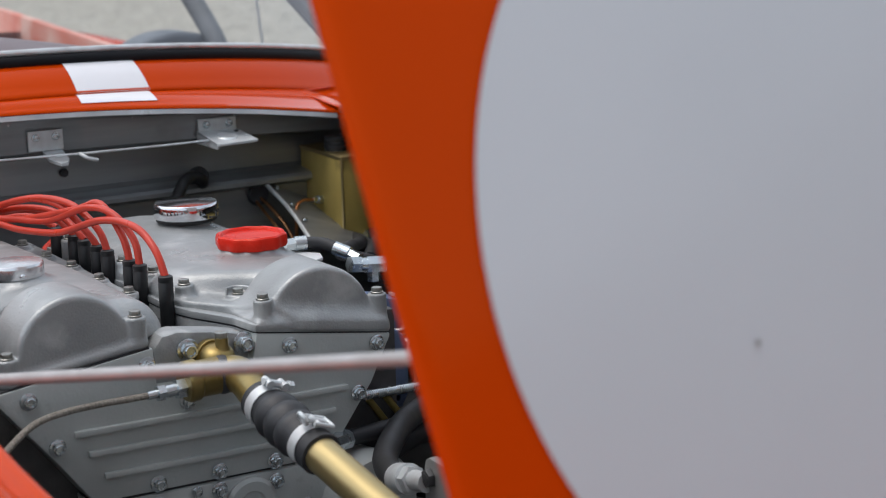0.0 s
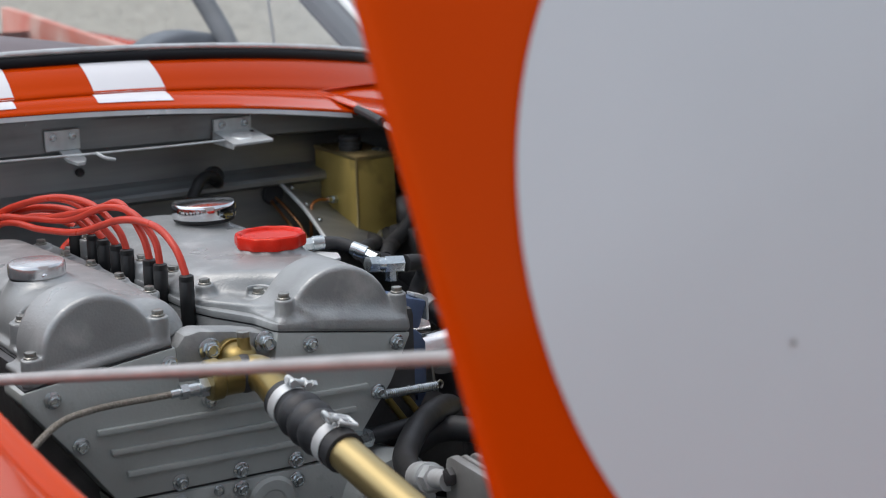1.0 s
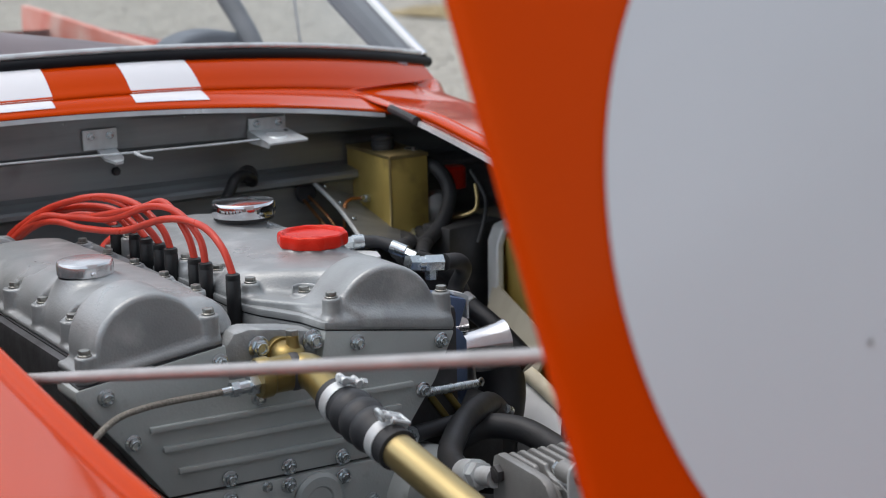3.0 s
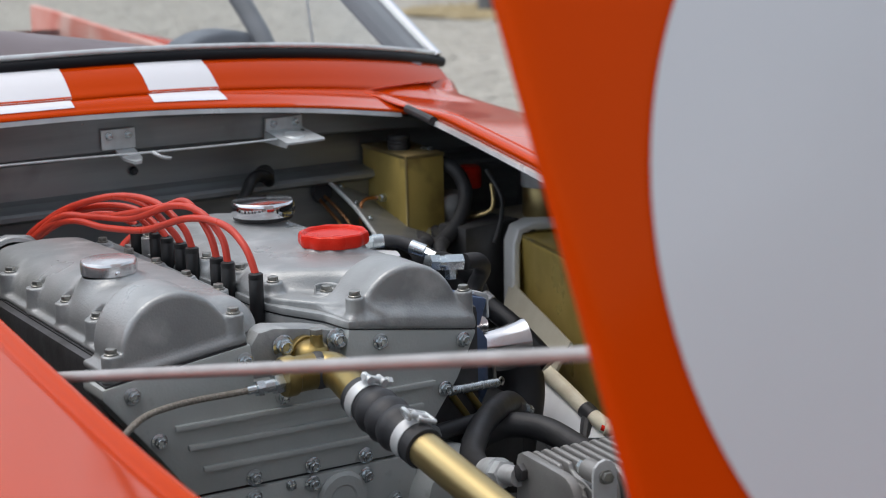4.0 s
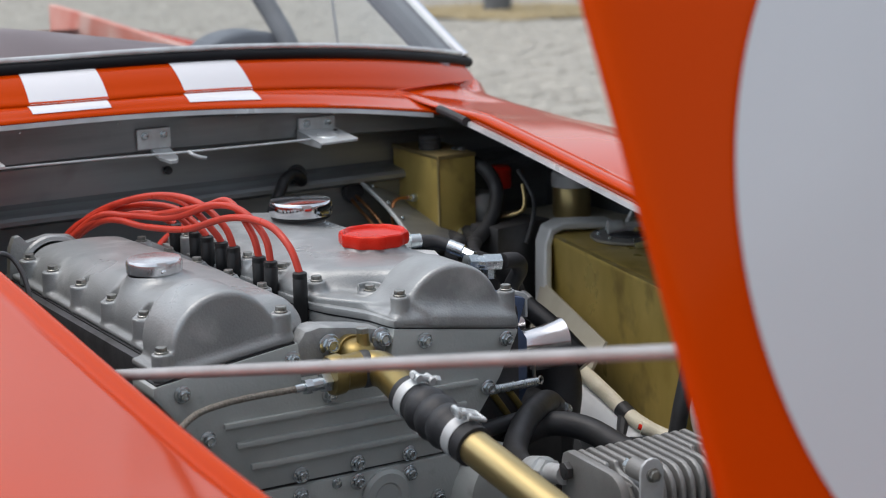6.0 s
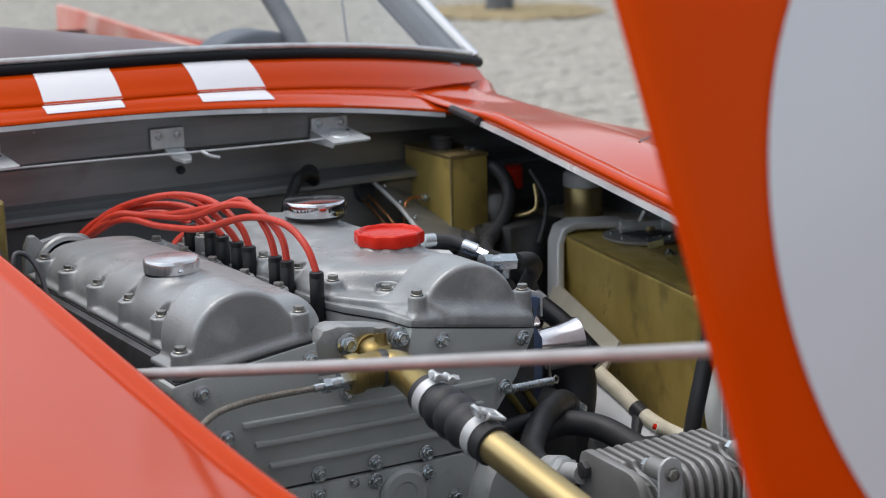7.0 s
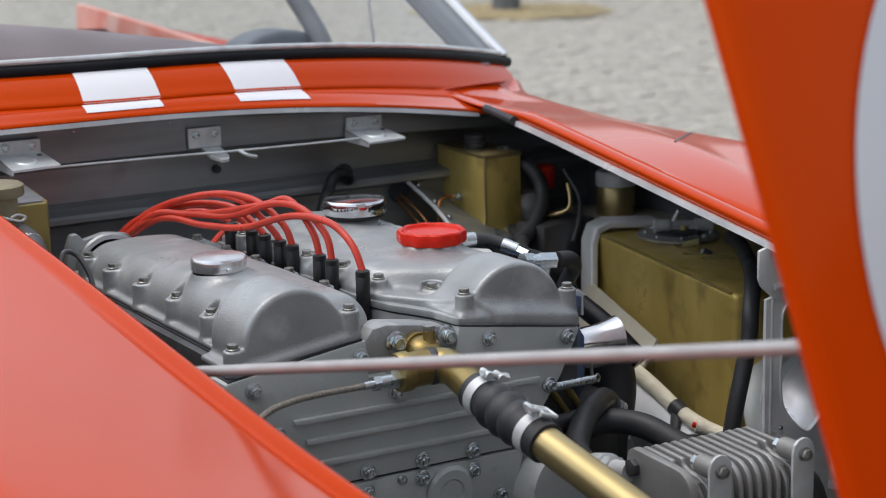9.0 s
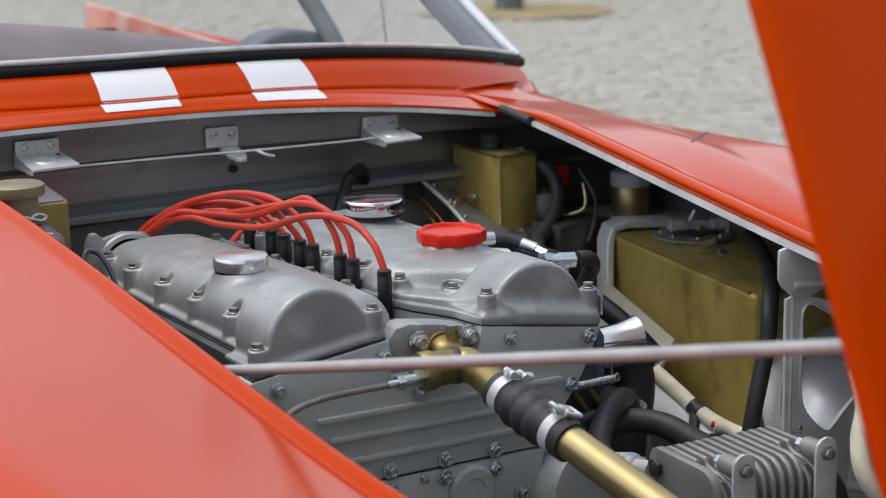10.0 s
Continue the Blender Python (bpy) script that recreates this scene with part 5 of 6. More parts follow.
s.box(0.41, 0.57, -0.085, 0.0, 0.165, 0.302, 0.004)
part("foot", s, DARK, lb)
s = Shape()
s.lathe([(0.104, 0.030), (0.104, 0.036), (0.096, 0.036), (0.090, 0.031), (0.083, 0.032), (0.070, 0.043), (0.045, 0.056), (0.020, 0.062), (0.003, 0.063)], (0.606, 0.012, 0.380), (-0.30, -0.75, 0.60), 56)
bowl = lone("lamp_bowl", s, BOWL, "silver rounded back of a headlamp bowl", "lamp", sharp=60)
s = Shape()
s.lathe([(0.118, 0.016), (0.122, 0.019), (0.122, 0.022), (0.119, 0.025), (0.103, 0.033)], (0.606, 0.012, 0.380), (-0.30, -0.75, 0.60), 72)
part("flange", s, COVER, bowl, "dull grey flange")
# finned cooler in front of the engine
fc = thing("finned_cooler", (0.21, -0.225, 0.30), "finned cast alloy oil cooler with bolted straps", "cooler")
FC = Matrix.Translation((0.2165, -0.2154, 0)) @ Matrix.Rotation(radians(-4.7), 4, "Z")
LUGS = (-0.0515, 0.0515)
s = Shape()
s.box(-0.070, 0.066, -0.044, 0.044, 0.30, 0.472, 0.004, FC)
part("core", s, ALLOY, fc)
plain, notched = Shape(), Shape()
plain.prism([(-0.061, 0.31), (-0.061, 0.462), (-0.058, 0.473), (-0.052, 0.481), (-0.043, 0.486), (-0.034, 0.487), (0.040, 0.487), (0.047, 0.483), (0.049, 0.474), (0.049, 0.31)], "x", -0.0030, 0.0030, 0.0026, segments=3)
notched.prism([(-0.061, 0.31), (-0.061, 0.454), (-0.058, 0.464), (-0.050, 0.472), (-0.038, 0.476), (-0.020, 0.477), (-0.012, 0.480), (-0.009, 0.487), (0.040, 0.487), (0.047, 0.483), (0.049, 0.474), (0.049, 0.31)], "x", -0.0030, 0.0030, 0.0026, segments=3)
FIN, CUTFIN = mesh_of("fin", plain, ALLOY), mesh_of("notched_fin", notched, ALLOY)
for k in range(12):
    x = -0.0635 + 0.0117 * k
    f = placed("fin", CUTFIN if min(abs(x - u) for u in LUGS) < 0.0125 else FIN, fc, FC @ Vector((x, 0, 0)))
    f.rotation_mode = "XYZ"
    f.rotation_euler = (0, 0, radians(-4.7))
end = Shape()
end.prism([(-0.063, 0.31), (-0.063, 0.464), (-0.0605, 0.475), (-0.054, 0.483), (-0.045, 0.487), (-0.036, 0.488), (0.040, 0.488), (0.048, 0.484), (0.051, 0.475), (0.051, 0.31)], "x", -0.081, -0.070, 0.003, FC)
part("end_plate", end, ALLOY, fc)
s = Shape()
PL = FC @ Matrix.Translation((-0.081, 0.0349, 0.4688)) @ Matrix.Rotation(radians(-90), 4, "Y")
s.prism(hexagon(0.0098), "z", 0, 0.007, 0.001, PL)
part("plug", s, STEEL_DARK, fc, "dark bronze hexagon plug")
s = Shape()
s.lathe([(0.0055, 0.0), (0.0055, 0.0075), (0.0045, 0.0077)], PL @ Vector((0, 0, 0)), (FC.to_3x3() @ Vector((-1, 0, 0))), 20)
part("plug_socket", s, STEEL_DARK, fc)
for x in LUGS:
    s = Shape()
    w = 0.0135
    s.prism([(x - w, 0.30), (x - w, 0.494), (x - 0.86 * w, 0.5015), (x - 0.5 * w, 0.5065), (x, 0.5083), (x + 0.5 * w, 0.5065), (x + 0.86 * w, 0.5015), (x + w, 0.494), (x + w, 0.30)], "y", -0.072, -0.068, 0.0012, FC)
    part("strap", s, DULLZINC, fc, "flat grey mounting strap")
    placed("bolt", BOLT, fc, FC @ Vector((x, -0.072, 0.4915)), (-0.08, -1, 0)).scale = (1.05, 1.05, 1.1)
    s = Shape()
    s.tube([FC @ Vector((x, -0.0685, 0.4905)), FC @ Vector((x, -0.040, 0.4895))], 0.0108, 20)
    part("lug", s, ALLOY, fc)
    s = Shape()
    s.tube([FC @ Vector((x, -0.0405, 0.4895)), FC @ Vector((x, -0.0300, 0.4890))], 0.0080, 6)
    part("nut", s, ZINC, fc, "plated nut")
s = Shape()
s.box(-0.085, 0.085, -0.08, 0.06, 0.165, 0.302, 0.006, FC)
part("bracket", s, DARK, fc)
hs = thing("oil_hose", (0.20, 0.0, 0.42), "thick black oil hose bent in a loop with alloy hose ends", "hose")
s = Shape()
s.tube([(0.330, 0.105, 0.420), (0.300, 0.085, 0.446), (0.262, 0.050, 0.459), (0.215, 0.010, 0.462), (0.180, -0.022, 0.455), (0.158, -0.048, 0.447), (0.146, -0.082, 0.443), (0.140, -0.112, 0.448)], 0.0140, 18, 6)
part("hose", s, RUBBER, hs)
s = Shape()
s.tube([(0.141, -0.105, 0.447), (0.138, -0.132, 0.455)], 0.0165, 18)
s.tube([(0.138, -0.130, 0.4545), (0.137, -0.144, 0.458)], 0.0145, 6)
s.tube([(0.137, -0.142, 0.4575), (0.137, -0.168, 0.462)], 0.0105, 14)
part("hose_end", s, DULLZINC, hs, "alloy hose end")
hs = thing("oil_hose", (0.28, 0.0, 0.42), "thick black oil hose running to the cooler", "hose")
s = Shape()
s.tube([(0.18, 0.03, 0.40), (0.225, 0.045, 0.425), (0.262, 0.040, 0.437), (0.290, 0.005, 0.437), (0.300, -0.05, 0.427), (0.305, -0.12, 0.415)], 0.0150, 18, 6)
part("hose", s, RUBBER, hs)
s = Shape()
s.tube([(0.120, 0.0, 0.462), (0.150, 0.010, 0.459), (0.235, 0.03, 0.455)], 0.0095, 12, 4)
lone("thin_hose", s, RUBBER, "thin black hose beside the timing cover", "hose")
s = Shape()
s.tube([(0.118, -0.004, 0.462), (0.142, 0.006, 0.460)], 0.0115, 8)
lone("hose_fitting", s, ZINC, "plated hose end fitting", "fitting")
s = Shape()
s.tube([(0.335, 0.095, 0.428), (0.322, 0.085, 0.436)], 0.0055, 10)
lone("clip_screw", s, ZINC, "small plated hose clip screw", "screw")
al = thing("alternator", (0.16, -0.01, 0.30), "grey alternator body low beside the engine", "alternator")
s = Shape()
s.lathe([(0.02, -0.065), (0.05, -0.062), (0.058, -0.05), (0.058, 0.03), (0.05, 0.045), (0.02, 0.048)], (0.158, 0.02, 0.385), (0.1, -1, 0.1), 32)
part("body", s, COVER, al)
s = Shape()
s.box(0.11, 0.21, -0.02, 0.06, 0.165, 0.34, 0.006)
part("mount", s, DARK, al)
s = Shape()
s.prism([(0.194, 0.486), (0.176, 0.448), (0.168, 0.400), (0.225, 0.400), (0.228, 0.448)], "y", 0.055, 0.085, 0.004)
lone("pump_housing", s, ALLOY, "alloy pump housing behind the timing cover", "pump")
for x, dz in ((0.196, 0.0), (0.217, 0.0015)):
    s = Shape()
    s.tube([(x - 0.002, 0.050, 0.4850 + dz), (x + 0.018, 0.050, 0.4570 + dz), (x + 0.034, 0.052, 0.432)], 0.0042, 12, 3)
    lone("pump_pipe", s, OLDBRASS, "thin bronze pipe on the pump housing", "pipe", "pump pipes")

# carburettors, trumpets, return spring
cb = thing("carburettor", (0.25, 0.16, 0.44), "blue-grey carburettor with polished intake trumpets", "carburettor")
s = Shape()
s.prism([(0.186, 0.465), (0.262, 0.455), (0.270, 0.470), (0.270, 0.530), (0.260, 0.545), (0.202, 0.572), (0.186, 0.560)], "y", 0.085, 0.185, 0.006)
s.prism([(0.216, 0.44), (0.262, 0.44), (0.262, 0.475), (0.216, 0.475)], "y", 0.085, 0.18, 0.006)
s.prism([(0.232, 0.548), (0.288, 0.532), (0.300, 0.566), (0.258, 0.578)], "y", 0.13, 0.17, 0.005)
part("body", s, BLUE, cb)
s = Shape()
s.prism([(0.268, 0.468), (0.276, 0.468), (0.276, 0.535), (0.268, 0.535)], "y", 0.105, 0.190, 0.002)
part("flange", s, BLUE, cb)
for y, x in ((0.138, 0.276), (0.235, 0.276)):
    s = Shape()
    s.lathe([(0.0185, 0.0), (0.0190, 0.022), (0.0203, 0.046), (0.0235, 0.063), (0.0265, 0.071), (0.0268, 0.073), (0.0238, 0.0715), (0.0195, 0.058), (0.0165, 0.02), (0.0160, 0.0)], (x, y, 0.505), (0.97, -0.18, 0.04), 36)
    part("trumpet", s, POLISHED, cb, "polished flared trumpet")
s = Shape()
s.box(0.222, 0.268, 0.190, 0.30, 0.45, 0.56, 0.006)
part("rear_body", s, BLUE, cb)
s = Shape()
s.prism([(0.284, 0.576), (0.300, 0.571), (0.305, 0.567), (0.305, 0.540), (0.3015, 0.540), (0.3010, 0.563), (0.284, 0.572)], "y", 0.136, 0.152, 0.001)
part("clip", s, DULLZINC, cb, "bent plated clip")
s = Shape()
s.box(0.18, 0.31, 0.07, 0.30, 0.36, 0.455, 0.01)
part("manifold", s, STEEL_DARK, cb, "dark intake manifold")
sg = thing("return_spring", (0.23, 0.05, 0.47), "steel throttle return spring with hooked ends", "spring")
s = Shape()
A, B = Vector((0.168, 0.012, 0.503)), Vector((0.275, 0.076, 0.478))
turns, span_ab = 27, (B - A).length
s.lathe([(r, span_ab * (k + f) / turns) for k in range(turns) for f, r in ((0.0, 0.0040), (0.25, 0.0052), (0.5, 0.0055), (0.75, 0.0052))], A, B - A, 16)
part("coil", s, ZINC, sg)
s = Shape()
s.tube([B, B + Vector((0.008, 0.004, 0.004)), B + Vector((0.013, 0.006, -0.001)), B + Vector((0.010, 0.005, -0.006))], 0.0015, 8, 4)
s.tube([B + Vector((-0.002, 0, 0.0)), B + Vector((-0.003, 0.001, 0.012)), B + Vector((-0.003, 0.002, 0.030))], 0.0022, 8, 2)
part("hook", s, STEEL, sg)
s = Shape()
s.tube([(0.352, 0.150, 0.472), (0.356, 0.145, 0.445), (0.350, 0.140, 0.415), (0.335, 0.135, 0.375), (0.33, 0.13, 0.32)], 0.030, 22, 5)
lone("air_trunk", s, RUBBER, "wide black rubber air trunk below the trumpets", "hose")
s = Shape()
vh = thing("vent_hose", (0.36, 0.17, 0.44), "short black rubber vent hose with a plated end cap", "hose")
s.tube([(0.345, 0.210, 0.538), (0.352, 0.197, 0.530), (0.366, 0.165, 0.508), (0.386, 0.125, 0.470)], 0.0135, 18, 5)
part("hose", s, BOOT, vh)
s = Shape()
s.lathe([(0.0085, 0.012), (0.0140, 0.0110), (0.0150, 0.008), (0.0150, -0.002), (0.0137, -0.003)], (0.347, 0.206, 0.5355), (-0.35, 0.75, 0.55), 28)
part("end_cap", s, DULLZINC, vh, "plated end cap")

# fuel line and rail beside the right-hand cover
fr = thing("fuel_rail", (0.26, 0.25, 0.58), "grey slotted fuel line bracket with plated banjo unions", "fuel line")
s = Shape()
s.prism([(0.190, 0.330), (0.228, 0.315), (0.258, 0.272), (0.248, 0.246), (0.236, 0.240), (0.190, 0.260)], "z", 0.602, 0.606, 0.0012)
part("bracket", s, GREYPAINT, fr)
s = Shape()
s.tube([(0.215, 0.300, 0.615), (0.236, 0.297, 0.616)], 0.0085, 6)
s.tube([(0.236, 0.297, 0.616), (0.250, 0.294, 0.616)], 0.0092, 16)
part("union", s, ZINC, fr, "plated banjo union")
s = Shape()
s.tube([(0.279, 0.272, 0.609), (0.290, 0.256, 0.603)], 0.0088, 16)
s.tube([(0.290, 0.256, 0.603), (0.296, 0.240, 0.598)], 0.0075, 6)
part("union", s, ZINC, fr, "plated banjo union")
s = Shape()
s.tube([(0.262, 0.205, 0.602), (0.276, 0.205, 0.600)], 0.0105, 6)
s.tube([(0.276, 0.204, 0.600), (0.284, 0.203, 0.599)], 0.009, 12)
s.tube([(0.284, 0.204, 0.599), (0.308, 0.201, 0.597)], 0.0110, 6)
s.tube([(0.294, 0.203, 0.590), (0.294, 0.203, 0.578)], 0.008, 6)
part("union", s, ZINC, fr, "plated banjo union")
s = Shape()
s.tube([(0.248, 0.294, 0.616), (0.268, 0.286, 0.614), (0.282, 0.270, 0.608)], 0.0080, 14, 4)
part("hose", s, RUBBER, fr, "black hose")
s = Shape()
s.tube([(0.312, 0.200, 0.597), (0.335, 0.205, 0.594), (0.352, 0.220, 0.578), (0.350, 0.235, 0.555), (0.338, 0.23, 0.53)], 0.0105, 14, 5)
part("hose", s, RUBBER, fr, "black hose")
s = Shape()
s.tube([(0.300, 0.255, 0.592), (0.33, 0.26, 0.580), (0.36, 0.26, 0.56), (0.37, 0.25, 0.53)], 0.013, 14, 5)
part("hose", s, RUBBER, fr, "black hose")
s = Shape()
s.tube([(0.490, 0.605, 0.538), (0.470, 0.55, 0.545), (0.42, 0.47, 0.560), (0.37, 0.40, 0.575), (0.315, 0.32, 0.590)], 0.0105, 12, 6)
s.tube([(0.526, 0.612, 0.540), (0.50, 0.55, 0.540), (0.45, 0.48, 0.548), (0.40, 0.40, 0.555)], 0.0105, 12, 6)
lone("tank_feed_hose", s, RUBBER, "pair of black feed hoses from the brass tank", "hose")

# cream sleeve, white duct, tie
s = Shape()
s.tube([(0.432, 0.262, 0.452), (0.432, 0.225, 0.4412), (0.4329, 0.185, 0.4300), (0.4355, 0.148, 0.4147), (0.4372, 0.112, 0.3995), (0.4405, 0.070, 0.3890), (0.4457, 0.020, 0.3840), (0.452, -0.04, 0.380)], 0.0100, 16, 6)
lone("wiring_sleeve", s, CREAM, "cream braided wiring sleeve", "cable")
s = Shape()
s.tube([(0.444, 0.020, 0.386), (0.434, 0.048, 0.392), (0.421, 0.060, 0.3965)], 0.0085, 12, 4)
tail = lone("wiring_tail", s, CREAM, "short cream braided wiring tail with a red wire end", "cable")
s = Shape()
s.tube([(0.4225, 0.0590, 0.3960), (0.4180, 0.0628, 0.3980)], 0.0036, 10)
part("wire_end", s, REDCAP, tail, "red wire end")
s = Shape()
s.tube([(0.4368, 0.121, 0.4034), (0.4376, 0.105, 0.3968)], 0.0112, 18)
s.tube([(0.432, 0.110, 0.394), (0.420, 0.098, 0.382), (0.408, 0.086, 0.368)], 0.0075, 10, 3)
lone("cable_tie", s, RUBBER, "black tape tie round the cream sleeve", "tie")
s = Shape()
front = [(0.432, 0.228, 0.4310), (0.3919, 0.165, 0.3796), (0.3959, 0.100, 0.3738), (0.4438, 0.070, 0.3740), (0.4420, 0.122, 0.3885)]
rings = [[tuple(Vector(p) * 0.97 + Vector((0.405, 0.13, 0.405)) * 0.03 - Vector((0.002, 0.002, -0.004))) for p in front], front, [(x + 0.05, y + 0.04, z - 0.06) for x, y, z in front]]
s.solid(rings)
lone("washer_bottle", s, WHITEPL, "white plastic washer bottle under the sleeve", "bottle", sharp=60)
s = Shape()
s.tube([(0.480, -0.12, 0.50), (0.462, -0.15, 0.468), (0.440, -0.165, 0.435), (0.428, -0.185, 0.405), (0.440, -0.20, 0.375), (0.47, -0.21, 0.34)], 0.0115, 14, 6)
lone("wiring_sleeve", s, CREAM, "cream braided wiring sleeve hanging by the lamp", "cable")
s = Shape()
s.tube([(0.330, -0.19, 0.43), (0.352, -0.20, 0.41), (0.356, -0.21, 0.38)], 0.020, 14, 4)
lone("cooler_hose", s, RUBBER, "black hose end behind the finned cooler", "hose")

# left side: brass catch tank, ribbed hose, rear cover
et = thing("expansion_tank", (-0.28, 0.55, 0.60), "brass expansion tank with a round brass cap", "tank")
s = Shape()
s.prism([(-0.345, 0.64), (-0.345, 0.50), (-0.237, 0.50), (-0.229, 0.52), (-0.215, 0.64)], "z", 0.58, 0.690, 0.004)
part("body", s, OLDBRASS, et)
s = Shape()
s.prism([(-0.340, 0.635), (-0.340, 0.506), (-0.240, 0.506), (-0.234, 0.524), (-0.221, 0.635)], "z", 0.6895, 0.6925, 0.001)
part("top_plate", s, SHEET, et, "grey top plate")
s = Shape()
s.lathe([(0.026, -0.03), (0.026, 0.0), (0.033, 0.001), (0.0345, 0.004), (0.0345, 0.014), (0.031, 0.0165), (0.018, 0.0175), (0.012, 0.0165), (0.004, 0.0165)], (-0.300, 0.50, 0.704), (0, 0, 1), 36)
part("cap", s, DULLBRASS, et, "round dull brass cap")
s = Shape()
s.tube([(-0.310, 0.462, 0.687), (-0.298, 0.456, 0.683), (-0.286, 0.452, 0.680), (-0.280, 0.453, 0.684), (-0.288, 0.457, 0.687), (-0.296, 0.457, 0.684)], 0.0024, 10, 4)
part("cap_chain", s, ALLOY, et)
s = Shape()
s.box(-0.35, -0.21, 0.49, 0.63, 0.17, 0.582, 0.004)
part("stand", s, DARK, et)
rh = thing("ribbed_hose", (-0.30, 0.36, 0.62), "ribbed grey hose with light clamp bands", "hose")
s = Shape()
path = [Vector((-0.282, 0.495, 0.655)), Vector((-0.285, 0.45, 0.664)), Vector((-0.288, 0.40, 0.656)), Vector((-0.298, 0.35, 0.630)), Vector((-0.305, 0.30, 0.585))]
s.tube(path, [0.012, 0.0125, 0.0125, 0.0125, 0.0125], 18, 6)
part("hose", s, STEEL_DARK, rh)
for i in range(4):
    p = path[i] * 0.35 + path[i + 1] * 0.65
    d = (path[i + 1] - path[i]).normalized()
    b = Shape()
    b.lathe([(0.0128, -0.005), (0.0142, -0.004), (0.0142, 0.004), (0.0128, 0.005)], p, d, 24)
    part("band", b, SILVER if i % 2 else STEEL_DARK, rh)
s = Shape()
s.tube([(-0.300, 0.285, 0.655), (-0.292, 0.29, 0.672), (-0.278, 0.29, 0.667), (-0.270, 0.28, 0.650), (-0.268, 0.27, 0.630), (-0.268, 0.26, 0.60)], 0.0029, 10, 6)
lone("armoured_cable", s, STEEL_DARK, "dark armoured cable looped beside the cam cover", "cable")
bh = thing("rear_cover", (-0.17, 0.55, 0.45), "cast housing at the rear of the cam cover", "housing")
s = Shape()
s.prism([(-0.206, 0.560), (-0.200, 0.622), (-0.194, 0.636), (-0.186, 0.637), (-0.178, 0.628), (-0.150, 0.634), (-0.12, 0.630), (-0.10, 0.610), (-0.10, 0.56)], "y", 0.542, 0.556, 0.003)
part("flange", s, CAST, bh)
s = Shape()
s.lathe([(0.046, 0.0), (0.044, 0.004), (0.039, 0.006), (0.037, 0.0)], (-0.146, 0.541, 0.588), (0, -1, 0), 32)
part("ring", s, CAST, bh)
s = Shape()
s.box(-0.20, 0.20, 0.556, 0.62, 0.17, 0.575, 0.01)
part("bellhousing", s, CAST, bh, "cast bellhousing")

# ---- square, post and two unseen walls added to shape the light ----
gd = Shape()
gd.grid([[(x, y, -0.012) for x in (-400, -60, -20, -8, 0, 8, 20, 60, 400)] for y in (-400, -60, -20, -8, 0, 8, 20, 60, 400)])
ground = lone("ground", gd, JOINT, "sandy grey ground between the paving setts", "ground", kind="structure")
# Unseen wall added behind the camera: darkens the bonnet, more towards its right.
fac = Shape()
fac.prism([(-40, -0.1), (40, -0.1), (40, 8.0), (15, 8.0), (11.5, 6.2), (8.0, 4.4), (4.5, 3.2), (1.0, 2.6), (-40, 2.6)], "y", -10.6, -10.0, 0.02)
lone("unseen_shade_wall", fac, WALL, "unseen dark wall added to darken the bonnet", "wall", kind="structure")

# Unseen wall beyond the square, added to dim the sky mirrored in the fenders.
far = Shape()
far.box(-60, 60, 24.0, 24.6, -0.1, 4.2, 0.02)
far.box(-60, 60, 23.94, 24.05, 3.9, 4.15, 0.02)
lone("unseen_far_wall", far, PLASTER, "unseen grey wall added to dim reflections in the fenders", "wall", kind="structure")

pt = thing("street_post", (6.99, 10.13, 0.0), "dark grey round metal post standing in a sandy pit", "post")
s = Shape()
s.lathe([(0.118, -0.02), (0.118, 0.9), (0.10, 0.95), (0.085, 1.0), (0.075, 3.4), (0.06, 3.45)], (6.99, 10.13, 0.0), (0, 0, 1), 28)
part("shaft", s, POST, pt)
rng = random.Random(5)
pit = Shape()
rows = []
for r in (0.02, 0.25, 0.5, 0.75, 0.92, 1.0):
    rows.append([(6.98 + r * 0.78 * math.cos(a) * (1 + 0.10 * math.sin(3 * a + 1) + 0.05 * math.sin(7 * a)), 10.05 + r * 0.95 * math.sin(a) * (1 + 0.08 * math.cos(2 * a)),
                  0.008 + 0.012 * (1 - r) + 0.004 * math.sin(9 * a + 5 * r)) for a in span(0, 2 * math.pi, 60)])
pit.grid(rows)
lone("sandy_pit", pit, SAND, "patch of sandy soil round the post", "soil", kind="structure")
sw = Shape()
for k in range(1400):
    a, r = rng.random() * 2 * math.pi, math.sqrt(rng.random())
    x, y = 6.98 + 0.72 * r * math.cos(a), 10.05 + 0.9 * r * math.sin(a)
    b, ln = rng.random() * 2 * math.pi, 0.03 + 0.06 * rng.random()
    dx, dy, hz = math.cos(b) * ln, math.sin(b) * ln, 0.01 + 0.03 * rng.random()
    sw.add([(x - dy * 0.05, y + dx * 0.05, 0.014), (x + dy * 0.05, y - dx * 0.05, 0.014), (x + dx, y + dy, 0.014 + hz)], [(0, 1, 2)])
lone("dry_grass", sw, STRAW, "dry straw-coloured grass on the sandy patch", "grass", kind="stuff")

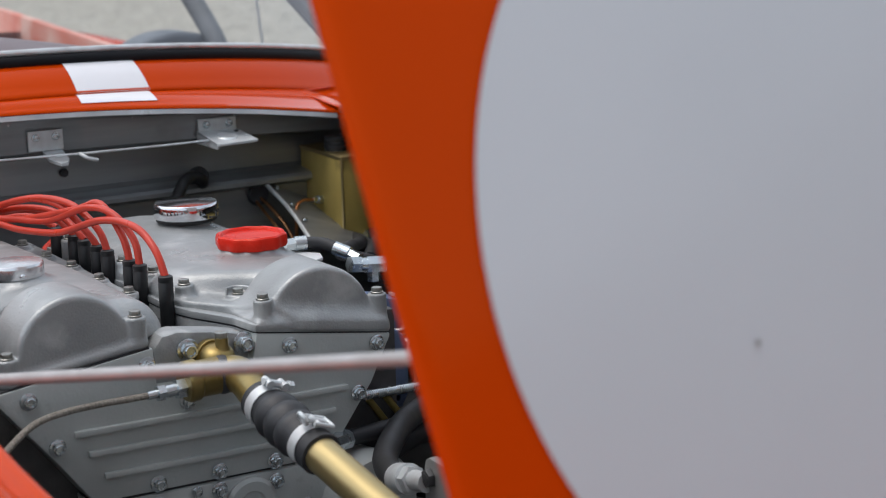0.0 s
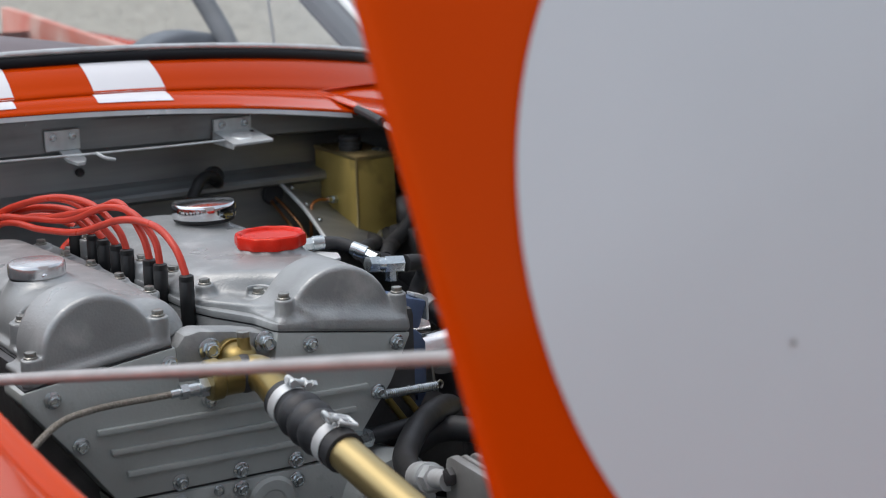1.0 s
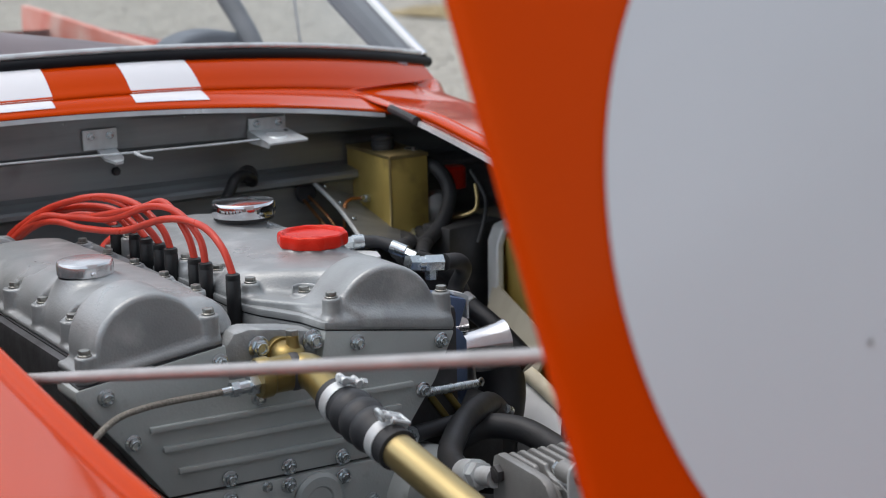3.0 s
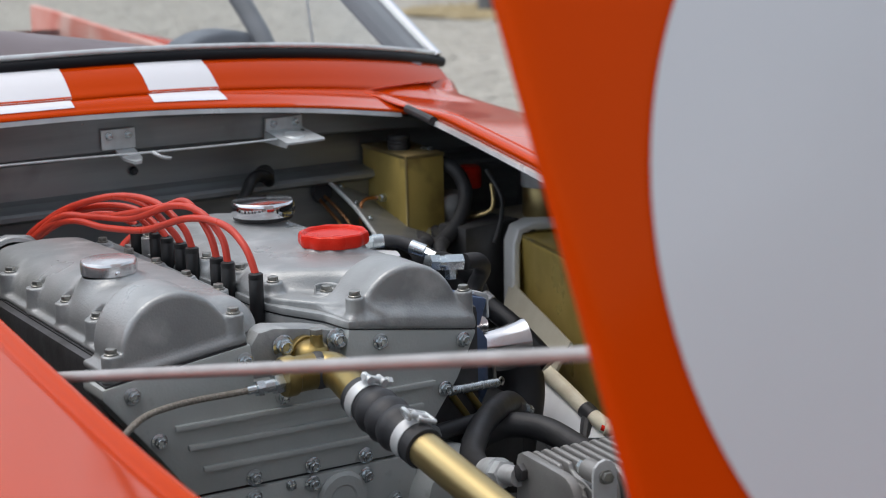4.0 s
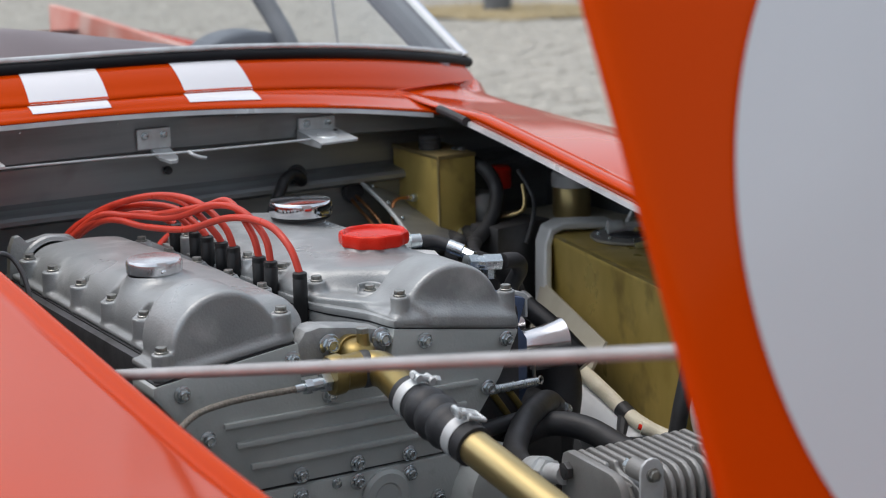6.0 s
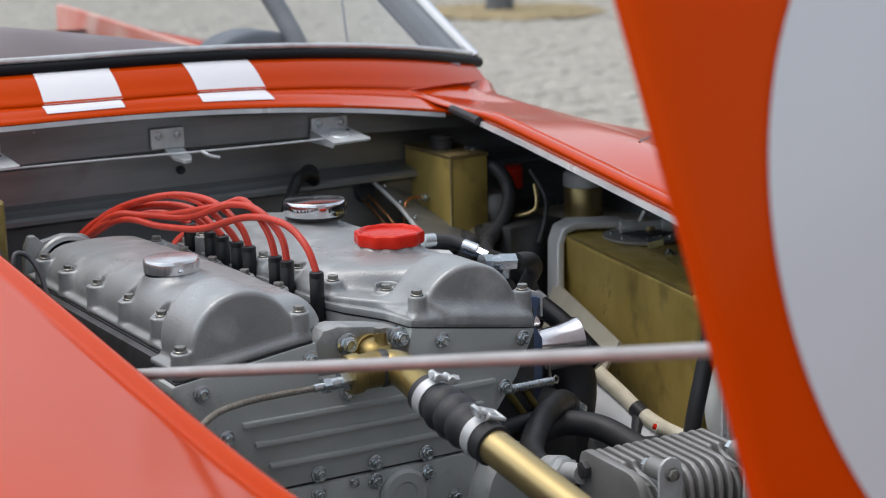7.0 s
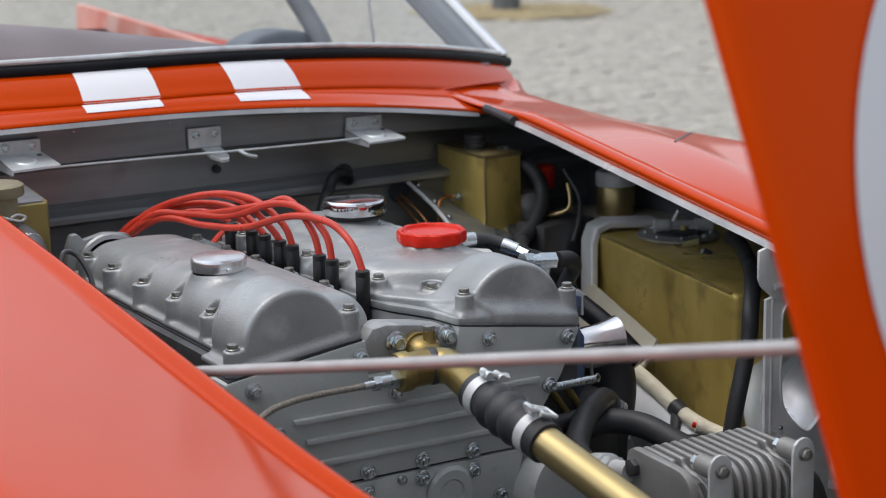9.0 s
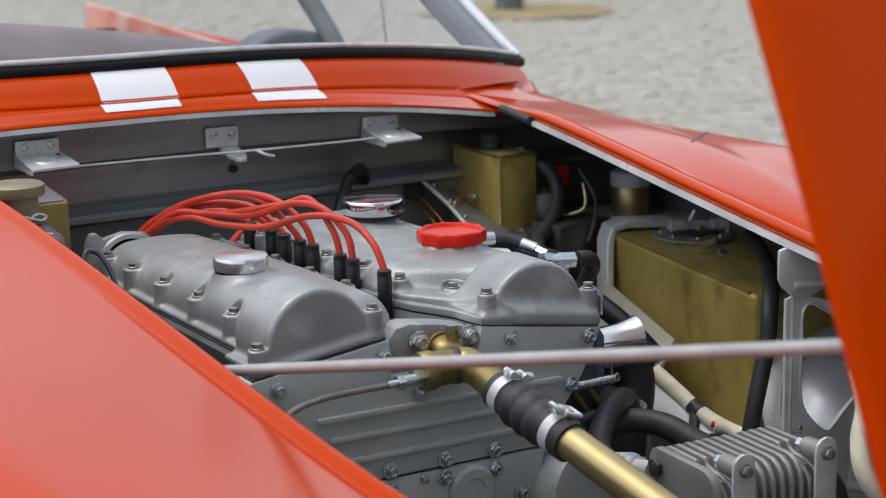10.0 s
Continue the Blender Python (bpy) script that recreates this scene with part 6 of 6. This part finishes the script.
# granite setts, laid in uneven rows
def sett(w, d, h, r):
    """One stone: a block with a chipped, slightly domed top."""
    b = 0.16
    low = [(-w, -d, -0.05), (w, -d, -0.05), (w, d, -0.05), (-w, d, -0.05)]
    mid = [(x, y, h - 0.008) for x, y, _ in low]
    top = [(x * (1 - b) + r.uniform(-1, 1) * 0.004, y * (1 - b) + r.uniform(-1, 1) * 0.004, h + r.uniform(-1, 1) * 0.002) for x, y, _ in low]
    faces = [(8, 9, 10, 11)] + [(i, (i + 1) % 4, (i + 1) % 4 + 4, i + 4) for i in range(4)] + [(i + 4, (i + 1) % 4 + 4, (i + 1) % 4 + 8, i + 8) for i in range(4)]
    return low + mid + top, faces


pavement = thing("pavement", (6.0, 8.0, 0.0), "worn grey granite sett paving", "pavement", kind="structure")
rng = random.Random(11)
singles = []
for k in range(8):
    v, f = sett(rng.uniform(0.049, 0.056), rng.uniform(0.045, 0.05), rng.uniform(-0.002, 0.006), rng)
    sh = Shape()
    sh.add(v, f)
    singles.append(mesh_of("sett", sh, STONE_ONE, 60))
rest = Shape()
near = []
row_y = 3.4
while row_y < 17.0:
    x = 0.6 + rng.random() * 0.1
    while x < 13.5:
        w = rng.uniform(0.048, 0.066)
        x += w
        if 0.30 * row_y - 1.0 < x < 0.98 * row_y + 1.8 and not ((x - 6.98) ** 2 / 0.6 + (row_y - 10.05) ** 2 / 0.9 < 1):
            y = row_y + 0.03 * math.sin(x * 0.9) + rng.uniform(-1, 1) * 0.006
            if 2.9 < x < 4.75 and 5.2 < row_y < 7.2 and len(near) < 300:
                near.append((x, y))
            else:
                v, f = sett(w - 0.006, rng.uniform(0.044, 0.051), rng.uniform(-0.004, 0.007), rng)
                rest.add(v, f, Matrix.Translation((x, y, 0)) @ Matrix.Rotation(rng.uniform(-0.08, 0.08), 4, "Z"))
        x += w
    row_y += 0.108
for x, y in near:
    placed("sett", rng.choice(singles), pavement, (x, y, 0), turn=rng.uniform(-0.08, 0.08) + math.pi * rng.randrange(2))
field = part("sett_field", rest, STONE, pavement, "worn granite setts")
tagged(field, kind="stuff")
